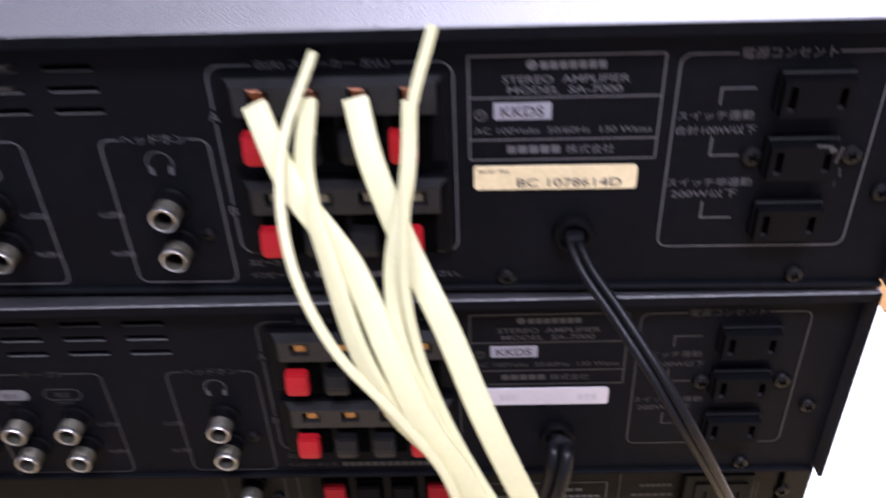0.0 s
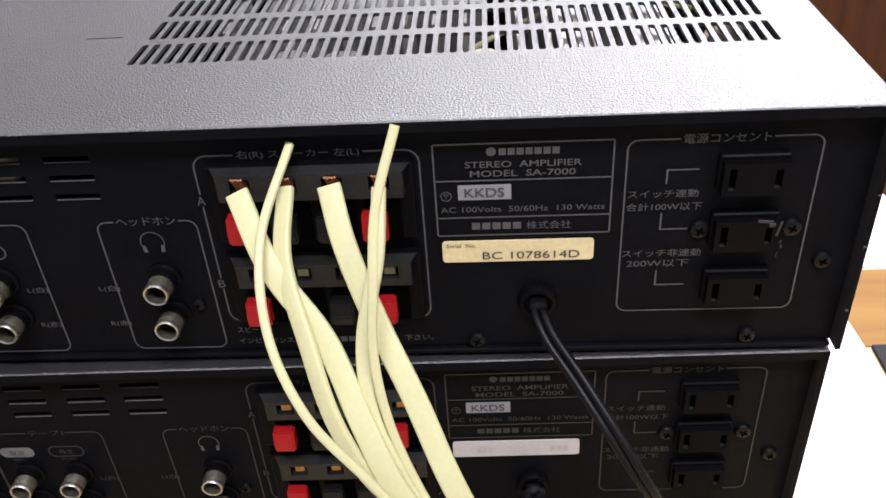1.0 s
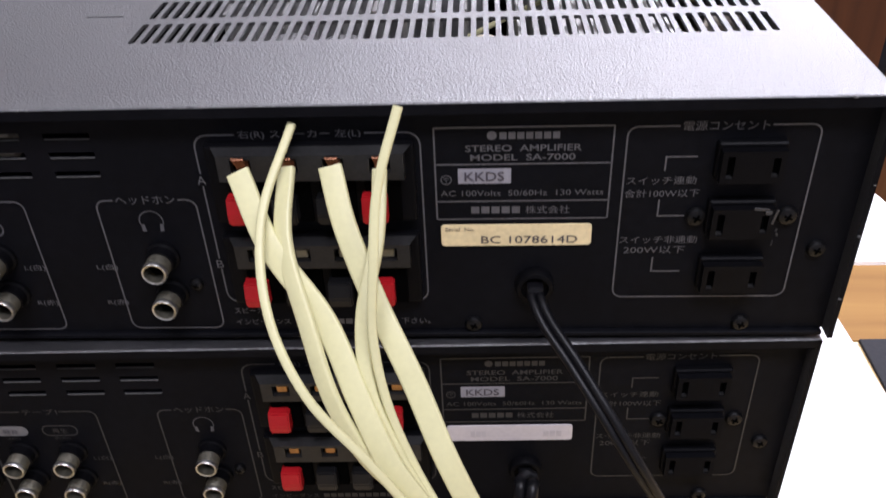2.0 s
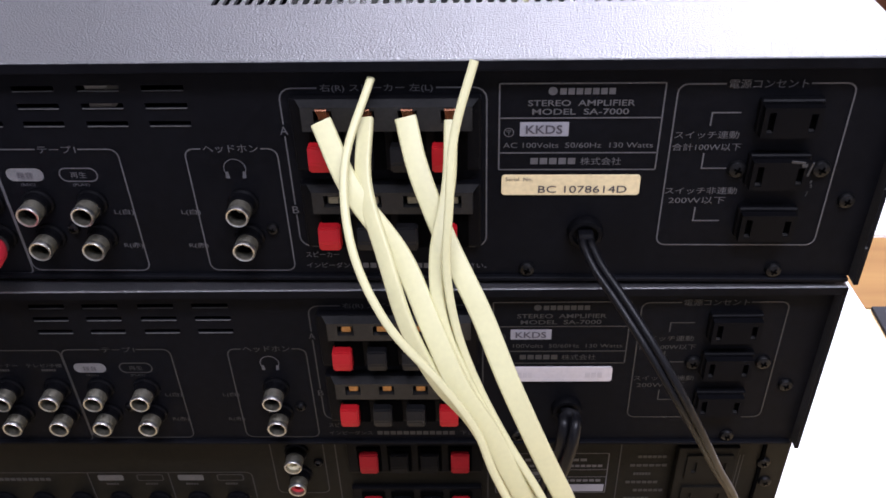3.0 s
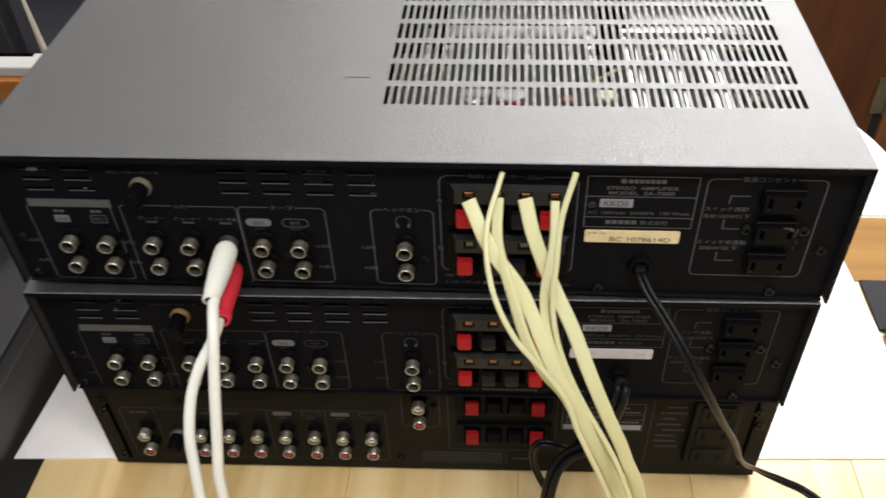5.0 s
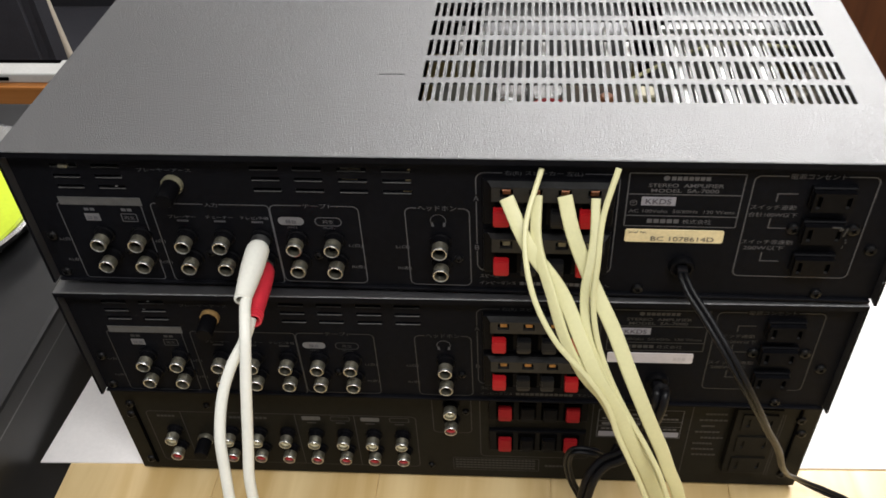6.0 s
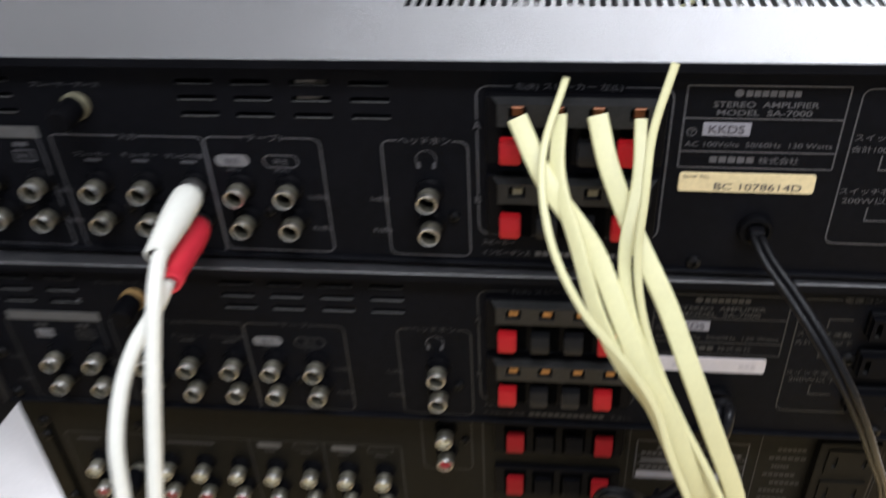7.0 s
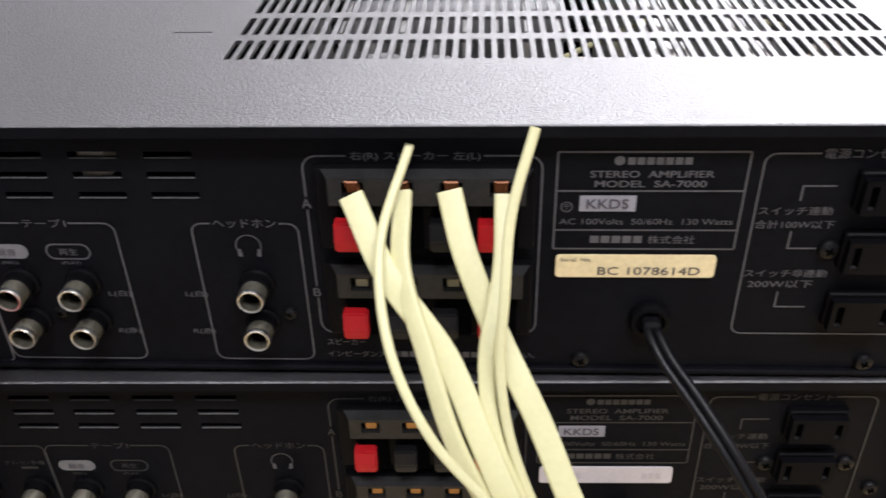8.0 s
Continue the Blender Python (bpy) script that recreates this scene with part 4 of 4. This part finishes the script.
    block_print(amp, 0.0876, 0.1362, 0.0490, 0.0540, 0.0003, M_PRINT_LIGHT)
    bars_print(amp, 0.0890, 0.1350, 0.0558, 0.0576, 16, M_PRINT)
    block_print(amp, 0.0890, 0.1150, 0.0604, 0.0630, 0.0002, M_PRINT)
    bars_print(amp, 0.0890, 0.1350, 0.0660, 0.0676, 18, M_PRINT)
    bars_print(amp, 0.0960, 0.1280, 0.0700, 0.0718, 9, M_PRINT)
    line_print(amp, [(0.1420, 0.082), (0.1420, 0.010)], ink=ink)
    for k, (xa, xb) in enumerate(((0.150, 0.163), (0.147, 0.164), (0.149, 0.157), (0.146, 0.161), (0.150, 0.164), (0.146, 0.158), (0.146, 0.160), (0.147, 0.162))):
        z = 0.0720 - 0.0058 * k
        bars_print(amp, xa, xb, z, z + 0.0018, 6, ink)
    return amp


M_PLASTIC_BROWN = mat("brown_black_plastic", (0.0075, 0.0070, 0.0058), 0.55, spec=0.08, vary=0.2, scale=80, bump=0.06)
low_amplifier()


# ---- cables ----
def mains_lead(pts, label, r=0.0013):
    """A twin lead: two round cores side by side."""
    lead = thing("mains_lead", pose(0, 0, 0), label, "cable", "black mains leads")
    for s in (-1, 1):
        part("core", sweep(pts, [(u + s * r * 0.96, v) for u, v in round_section(r, 10)]), M_CORD, lead, smooth=True)
    return lead


mains_lead([(0.1152, -0.005, 0.3245, 0), (0.1158, -0.0085, 0.3238, 0), (0.1188, -0.015, 0.32, 5), (0.1258, -0.0246, 0.3135, 15), (0.1353, -0.0369, 0.303, 25), (0.1441, -0.0442, 0.29, 40), (0.1544, -0.0445, 0.27, 60), (0.1634, -0.0407, 0.25, 75), (0.1728, -0.0342, 0.23, 85), (0.1804, -0.0265, 0.21, 88), (0.187, -0.0185, 0.19, 90), (0.194, -0.01, 0.1725, 88), (0.2005, -0.0025, 0.158, 85), (0.2075, 0.004, 0.1465, 75), (0.214, 0.007, 0.1385, 60), (0.222, 0.008, 0.1322, 40), (0.233, 0.007, 0.1268, 20), (0.25, 0.001, 0.1215, 5), (0.28, -0.03, 0.1196, 0)],
           "black twin mains lead hanging from the top amplifier", 0.0014)
mains_lead([(0.1147, -0.0067, 0.2370, 20), (0.1140, -0.0129, 0.2443, 20), (0.1133, -0.0174, 0.2414, 30), (0.1120, -0.0190, 0.2329, 40), (0.1079, -0.0189, 0.2133, 40), (0.1026, -0.0185, 0.1989, 40), (0.0960, -0.0194, 0.1916, 40), (0.0879, -0.0189, 0.1841, 40), (0.0813, -0.0226, 0.1744, 40), (0.0781, -0.0264, 0.1594, 40), (0.0768, -0.0280, 0.1403, 40), (0.0763, -0.0330, 0.1295, 40), (0.0790, -0.0420, 0.1215, 20), (0.0850, -0.0700, 0.1196, 0), (0.0920, -0.1200, 0.1196, 0)],
           "black twin mains lead hanging from the middle amplifier", 0.0024)
mains_lead([(0.0992, 0.0097, 0.1605, 0), (0.0936, -0.0040, 0.1662, 20), (0.0835, -0.0115, 0.1836, 30), (0.0711, -0.0125, 0.1862, 40), (0.0677, -0.0113, 0.1739, 40), (0.0705, -0.0116, 0.1560, 40), (0.0768, -0.0145, 0.1415, 40), (0.0832, -0.0185, 0.1273, 30), (0.0920, -0.0210, 0.1205, 10), (0.1030, -0.0240, 0.1190, 0), (0.1250, -0.0420, 0.1188, 0), (0.1500, -0.0900, 0.1188, 0)],
           "black mains lead looping down from the lowest amplifier", 0.0014)


def conductor(parent, pts, turns, w=0.0029, t=0.0012):
    """One flat strand; turns: degrees at its two ends and its middle, by which its flat side leaves the viewer's side."""
    n = len(pts)
    rows = []
    for i, p in enumerate(pts):
        u = i / (n - 1)
        a, b, c = turns
        rows.append((*p, a + (b - a) * u * 2 if u < 0.5 else b + (c - b) * (u - 0.5) * 2))
    return part("conductor", sweep(rows, flat_section(w, t)), M_CREAM, parent, "", True)


def speaker_cables():
    a = thing("speaker_cable", pose(0, 0, 0), "cream flat speaker cable split into three strands", "cable", "cream speaker cables")
    b = thing("speaker_cable", pose(0, 0, 0), "cream flat speaker cable with two strands crossing", "cable", "cream speaker cables")

    def strand(parent, pts, turns, w, t=0.0012):
        """A strand through its points and on, down to the table and towards its front edge."""
        x, y, z = pts[-1]
        tail = [(x + 0.018, y - 0.004, z - 0.026), (x + 0.036, y - 0.030, 0.1215), (x + 0.052, y - 0.10, 0.1190)]
        return conductor(parent, pts + tail, turns, w, t)

    strand(a, [(0.0303, -0.0101, 0.3722), (0.0406, -0.0266, 0.3582), (0.0557, -0.0391, 0.3421), (0.0651, -0.0527, 0.3260), (0.0732, -0.0615, 0.3099), (0.0822, -0.0644, 0.2938), (0.0891, -0.0663, 0.2777), (0.0953, -0.0668, 0.2616), (0.1017, -0.0660, 0.2455), (0.1071, -0.0650, 0.2294), (0.1125, -0.0639, 0.2133), (0.1179, -0.0626, 0.1972), (0.1234, -0.0614, 0.1811), (0.1288, -0.0602, 0.1650)], (0, 6, 0), 0.0034, 0.0012)
    strand(a, [(0.0440, -0.0090, 0.3730), (0.0443, -0.0253, 0.3595), (0.0512, -0.0414, 0.3433), (0.0578, -0.0534, 0.3271), (0.0664, -0.0594, 0.3109), (0.0770, -0.0602, 0.2947), (0.0844, -0.0621, 0.2785), (0.0908, -0.0637, 0.2622), (0.0977, -0.0642, 0.2460), (0.1035, -0.0645, 0.2298), (0.1093, -0.0645, 0.2136), (0.1151, -0.0644, 0.1974), (0.1209, -0.0641, 0.1812), (0.1267, -0.0638, 0.1650)], (15, 38, 8), 0.0025, 0.0012)
    strand(a, [(0.0457, -0.0024, 0.3833), (0.0391, -0.0245, 0.3665), (0.0421, -0.0445, 0.3497), (0.0525, -0.0586, 0.3329), (0.0676, -0.0653, 0.3161), (0.0779, -0.0676, 0.2993), (0.0836, -0.0703, 0.2825), (0.0903, -0.0722, 0.2658), (0.0969, -0.0734, 0.2490), (0.1027, -0.0736, 0.2322), (0.1084, -0.0728, 0.2154), (0.1142, -0.0716, 0.1986), (0.1200, -0.0702, 0.1818), (0.1257, -0.0688, 0.1650)], (0, 0, 0), 0.00125, 0.0011)
    strand(b, [(0.0563, -0.0088, 0.3731), (0.0607, -0.0196, 0.3598), (0.0693, -0.0331, 0.3435), (0.0796, -0.0470, 0.3273), (0.0874, -0.0573, 0.3111), (0.0943, -0.0619, 0.2948), (0.1007, -0.0637, 0.2786), (0.1070, -0.0641, 0.2624), (0.1123, -0.0640, 0.2462), (0.1181, -0.0624, 0.2299), (0.1222, -0.0600, 0.2137), (0.1256, -0.0571, 0.1975), (0.1290, -0.0539, 0.1812), (0.1324, -0.0507, 0.1650)], (0, 0, 0), 0.0034, 0.0012)
    strand(b, [(0.0703, -0.0092, 0.3721), (0.0698, -0.0239, 0.3583), (0.0662, -0.0395, 0.3422), (0.0682, -0.0508, 0.3261), (0.0752, -0.0584, 0.3100), (0.0834, -0.0621, 0.2939), (0.0910, -0.0635, 0.2778), (0.0973, -0.0632, 0.2616), (0.1038, -0.0614, 0.2455), (0.1091, -0.0603, 0.2294), (0.1144, -0.0594, 0.2133), (0.1197, -0.0588, 0.1972), (0.1250, -0.0582, 0.1811), (0.1303, -0.0577, 0.1650)], (0, 24, 0), 0.0021, 0.0012)
    strand(b, [(0.0777, -0.0186, 0.3960), (0.0720, -0.0294, 0.3782), (0.0705, -0.0393, 0.3605), (0.0696, -0.0458, 0.3427), (0.0725, -0.0521, 0.3249), (0.0790, -0.0581, 0.3072), (0.0878, -0.0636, 0.2894), (0.0975, -0.0678, 0.2716), (0.1059, -0.0708, 0.2538), (0.1118, -0.0721, 0.2361), (0.1177, -0.0716, 0.2183), (0.1236, -0.0703, 0.2005), (0.1295, -0.0685, 0.1828), (0.1354, -0.0666, 0.1650)], (0, -8, 0), 0.0013, 0.0010)
    # bare copper ends in the holes
    for x, p in ((0.0301, a), (0.0434, a), (0.0567, b), (0.0700, b)):
        bm = bmesh.new()
        for k in range(5):
            m = Matrix.Translation((x - 0.0012 + 0.0006 * k, -0.0068, 0.3732)) @ pose(0, 0, 0, 35 + 3 * (k % 2), 0, 4 * (k - 2))
            add_lathe(bm, [(0.0004, -0.0030), (0.0004, 0.0030), (0, 0.0031)], m, 6)
        part("copper_end", bm, M_COPPER_WIRE, p, "bare copper strands")


speaker_cables()


def audio_cable():
    c = thing("audio_cable", pose(0, 0, 0), "white twin audio cable with one white and one red plug", "cable")

    def plug(x, z, tilt, drop, material, label):
        m = Matrix.Translation((x, -0.0095, z)) @ pose(0, 0, 0, 90 + tilt, 0, drop)
        p = part("plug", add_lathe(bmesh.new(), [(0.0048, -0.002), (0.0056, 0.000), (0.0058, 0.004), (0.0056, 0.014), (0.0048, 0.024), (0.0040, 0.034), (0.0028, 0.0345)], m, 24), material, c, label, True)
        part("sleeve", add_lathe(bmesh.new(), [(0.0047, -0.006), (0.0047, 0.001), (0.004, 0.001)], m, 20), M_NICKEL, p, smooth=True)
        for k in range(3 if material is M_RED_RUBBER else 0):
            part("neck_rib", add_lathe(bmesh.new(), [(0.0030, 0.0), (0.0043 - 0.0002 * k, 0.0003), (0.0043 - 0.0002 * k, 0.0013), (0.0030, 0.0016)], m @ Matrix.Translation((0, 0, 0.0342 + 0.0021 * k)), 16), material, p, smooth=True)
        return p

    plug(-0.0918, 0.3035 + JACK_L, 2, 1.5, M_WHITE_RUBBER, "white moulded plug")
    plug(-0.0918, 0.3035 + JACK_R, -7, 8.5, M_RED_RUBBER, "red moulded plug")
    white = [(-0.0893, -0.0425, 0.3352), (-0.0889, -0.0470, 0.3345), (-0.0872, -0.0560, 0.3310), (-0.0866, -0.0636, 0.3235), (-0.0870, -0.0715, 0.3100), (-0.0875, -0.0791, 0.2950), (-0.0881, -0.0861, 0.2800), (-0.0890, -0.0920, 0.2650),
             (-0.0887, -0.0959, 0.2500), (-0.0882, -0.0989, 0.2350), (-0.0878, -0.1014, 0.2200), (-0.0873, -0.1037, 0.2050), (-0.0875, -0.1060, 0.1600), (-0.0885, -0.1120, 0.1290), (-0.0900, -0.1500, 0.1195)]
    red = [(-0.0880, -0.0465, 0.3262), (-0.0884, -0.0515, 0.3240), (-0.0905, -0.0575, 0.3200), (-0.0955, -0.0650, 0.3125), (-0.0995, -0.0740, 0.3010), (-0.1007, -0.0850, 0.2860), (-0.0997, -0.0925, 0.2700), (-0.0988, -0.1002, 0.2500),
           (-0.0988, -0.1042, 0.2350), (-0.0989, -0.1070, 0.2200), (-0.0990, -0.1095, 0.2050), (-0.1000, -0.1120, 0.1600), (-0.1020, -0.1180, 0.1290), (-0.1060, -0.1600, 0.1195)]
    for pts in (white, red):
        part("cord", sweep(pts, round_section(0.0027)), M_WHITE_RUBBER, c, smooth=True)

audio_cable()


# ---- beside and behind the stack ----
def black_cabinet():
    c = thing("equipment_cabinet", pose(-0.285, 0, FLOOR_Z), "satin black equipment cabinet standing beside the table", "cabinet")
    h = 0.195 - FLOOR_Z
    part("body", box(-0.62, -0.012, -0.55, 0.34, 0, h - 0.020, bevel=0.004), M_SATIN_BLACK, c)
    part("top", box(-0.625, 0.0, -0.555, 0.345, h - 0.018, h, bevel=0.003), M_SATIN_BLACK, c)


black_cabinet()


def disc_dish(x, y, z):
    d = thing("round_dish", pose(x, y, z), "round silver-rimmed dish with a yellow-green disc", "dish")
    part("bowl", add_lathe(bmesh.new(), [(0, 0), (0.085, 0), (0.100, 0.006), (0.112, 0.020), (0.109, 0.021), (0.097, 0.009), (0, 0.006)], None, 48), M_SILVER, d, smooth=True)
    part("disc", add_lathe(bmesh.new(), [(0.094, 0.0095), (0.094, 0.0125), (0, 0.0125)], None, 40), M_GREEN, d)


disc_dish(-0.441, 0.170, 0.195)


def slab(outline, y0, y1, bevel=0.0):
    """An upright slab with the given outline (x, z)."""
    bm = bmesh.new()
    A = [bm.verts.new((x, y0, z)) for x, z in outline]
    B = [bm.verts.new((x, y1, z)) for x, z in outline]
    fa, fb = bm.faces.new(A), bm.faces.new(B[::-1])
    for i in range(len(outline)):
        j = (i + 1) % len(outline)
        bm.faces.new((A[j], A[i], B[i], B[j]))
    bmesh.ops.recalc_face_normals(bm, faces=bm.faces)
    if bevel:
        bmesh.ops.bevel(bm, geom=list({e for f in (fa, fb) for e in f.edges}), offset=bevel, segments=3, affect="EDGES")
    return bm


def office_chair():
    c = thing("office_chair", pose(-0.90, 0.78, FLOOR_Z), "charcoal fabric office chair with a beige frame", "chair")
    part("backrest", slab(round_rect(-0.25, 0.245, 0.50, 1.08, 0.07, 6), -0.03, 0.03, 0.015), M_GREY_FAB, c, smooth=True)
    part("seat", box(-0.23, 0.20, 0.05, 0.48, 0.40, 0.47, bevel=0.03, seg=3), M_GREY_FAB, c, smooth=True)
    part("back_post", sweep([(0.190, 0.045, 1.14), (0.203, 0.045, 0.90), (0.214, 0.045, 0.66), (0.217, 0.06, 0.52), (0.15, 0.20, 0.40)], flat_section(0.0165, 0.008, 0.006)), M_BEIGE, c, smooth=True)
    part("column", add_lathe(bmesh.new(), [(0.03, 0.06), (0.03, 0.30), (0.022, 0.30), (0.022, 0.40)], Matrix.Translation((0, 0.26, 0)), 16), M_DARK_GREY, c)
    for k in range(5):
        a = radians(72 * k)
        part("foot", sweep([(0, 0.26, 0.09), (0.15 * math.cos(a), 0.26 + 0.15 * math.sin(a), 0.07), (0.25 * math.cos(a), 0.26 + 0.25 * math.sin(a), 0.02)], round_section(0.02)), M_DARK_GREY, c)


office_chair()


def partition():
    p = thing("partition_screen", pose(-0.50, 1.36, FLOOR_Z), "dark grey fabric partition screen behind the chair", "screen")
    part("panel", box(-0.95, 0.42, -0.02, 0.02, 0.03, 1.15, bevel=0.006), M_GREY_FAB, p)
    for x in (-0.94, 0.41):
        part("post", box(x - 0.015, x + 0.015, -0.025, 0.025, 0, 1.16, bevel=0.003), M_DARK_GREY, p)


partition()


def side_desk():
    d = thing("side_desk", pose(-1.05, 0.60, FLOOR_Z), "narrow orange-brown wooden desk behind the cabinet", "desk")
    top = 0.057 - FLOOR_Z
    part("desktop", box(-0.7, 0.52, 0.0, 0.05, top - 0.035, top, bevel=0.003), M_DESK, d)
    for x in (-0.66, 0.46):
        part("side_panel", box(x, x + 0.03, 0.005, 0.048, 0, top - 0.035), M_DESK, d)


M_DESK = wood("orange_brown_desk", (0.36, 0.13, 0.03), (0.55, 0.23, 0.07), "x", 4.0, 0.35)


M_PALE_GREY = mat("pale_grey_plastic", (0.52, 0.52, 0.50), 0.5, vary=0.08, scale=30)


def white_device():
    d = thing("white_device", pose(-0.70, 0.645, 0.057), "flat white plastic device lying on the desk", "device")
    part("casing", box(-0.30, 0.165, -0.035, 0.002, 0, 0.014, bevel=0.003, seg=3), M_PALE_GREY, d)
    part("port", box(-0.02, 0.07, -0.037, -0.031, 0.005, 0.009), M_HOLE_SHADE, d)
    part("slot", box(-0.16, 0.13, -0.008, 0.0, 0.0135, 0.0146, bevel=0.0004, seg=1), M_HOLE_SHADE, d)


def brown_cabinet():
    c = thing("wall_cabinet", pose(0.0, 1.02, FLOOR_Z), "reddish-brown wooden cabinet with a hinged door", "cabinet")
    part("carcass", box(0.10, 2.1, 0.02, 0.45, 0, 1.5), M_DOOR, c)
    part("door", box(0.10, HINGE_X - 0.009, 0.0, 0.018, 0.03, 1.48, bevel=0.002), M_DOOR, c)
    part("stile", box(HINGE_X + 0.007, HINGE_X + 0.085, -0.006, 0.018, 0.0, 1.5, bevel=0.003), M_DOOR_LIGHT, c)
    part("door", box(HINGE_X + 0.090, 2.08, 0.0, 0.018, 0.03, 1.48, bevel=0.002), M_DOOR_LIGHT, c)
    # dark strip painting the shade in the gap beside the door
    part("door_gap_shade", box(HINGE_X - 0.008, HINGE_X + 0.006, 0.004, 0.018, 0.03, 1.48), M_DARK_GREY, c)
    for z in (HINGE_Z, HINGE_Z + 0.9):
        h = part("hinge", box(HINGE_X - 0.020, HINGE_X + 0.006, -0.006, 0.003, z - 0.035, z + 0.035, bevel=0.001), M_HINGE, c, "tarnished grey-brown metal hinge")
        part("pin", add_lathe(bmesh.new(), [(0.004, -0.038), (0.004, 0.038), (0, 0.038)], Matrix.Translation((HINGE_X + 0.006, -0.008, z)), 10), M_HINGE, h)


HINGE_X, HINGE_Z = 0.704, -0.214 - FLOOR_Z
brown_cabinet()


def right_clutter():
    b = thing("wooden_board", pose(0.27, 0.2075, TABLE_Z), "orange-brown wooden board lying along the table's far edge", "board")
    part("plank", box(0.0, 0.60, 0.0, 0.0810, 0, 0.0009), M_BOARD, b)
    s = thing("flat_case", pose(0.3395, 0.152, TABLE_Z), "dark grey flat plastic case lying on the table", "case")
    part("lid", box(-0.0010, 0.40, 0.0, 0.0550, 0.0, 0.0028, bevel=0.0008), M_DARK_GREY, s)
    part("trim", box(0.004, 0.40, -0.0095, -0.0005, 0.0, 0.0024, bevel=0.0008), M_WHITE_RUBBER, s)
    p = thing("mouse_mat", pose(0.3405, 0.052, TABLE_Z), "lavender-grey mouse mat lying on the table", "mat")
    part("mat", box(0.0, 0.24, 0.0, 0.088, 0.0, 0.002, bevel=0.0008), M_LAVENDER, p)
    h = thing("headphones", pose(0.394, 0.106, TABLE_Z + 0.002), "black headphones lying on the mat", "headphones")
    m = Matrix.Translation((0, 0, 0.021)) @ pose(0, 0, 0, 0, 12, 0)
    part("ear_cup", add_lathe(bmesh.new(), [(0, -0.018), (0.030, -0.018), (0.038, -0.010), (0.040, 0.0), (0.038, 0.010), (0.030, 0.016), (0.018, 0.014), (0, 0.013)], m, 32), M_PLASTIC, h, smooth=True)
    part("lead", sweep([(-0.02, 0.03, 0.012), (-0.026, 0.042, 0.018), (-0.040, 0.050, 0.015), (-0.050, 0.046, 0.004), (-0.052, 0.030, 0.0025), (-0.046, 0.0, 0.0025), (-0.030, -0.04, 0.0025)], round_section(0.002)), M_CORD, h, smooth=True)


M_BOARD = wood("orange_brown_board", (0.22, 0.105, 0.024), (0.33, 0.175, 0.045), "x", 5.0, 0.6, 0.12)
M_LAVENDER = mat("lavender_grey_cloth", (0.30, 0.29, 0.36), 0.85, vary=0.1, scale=60, bump=0.2, spec=0.2)
right_clutter()
side_desk()
white_device()
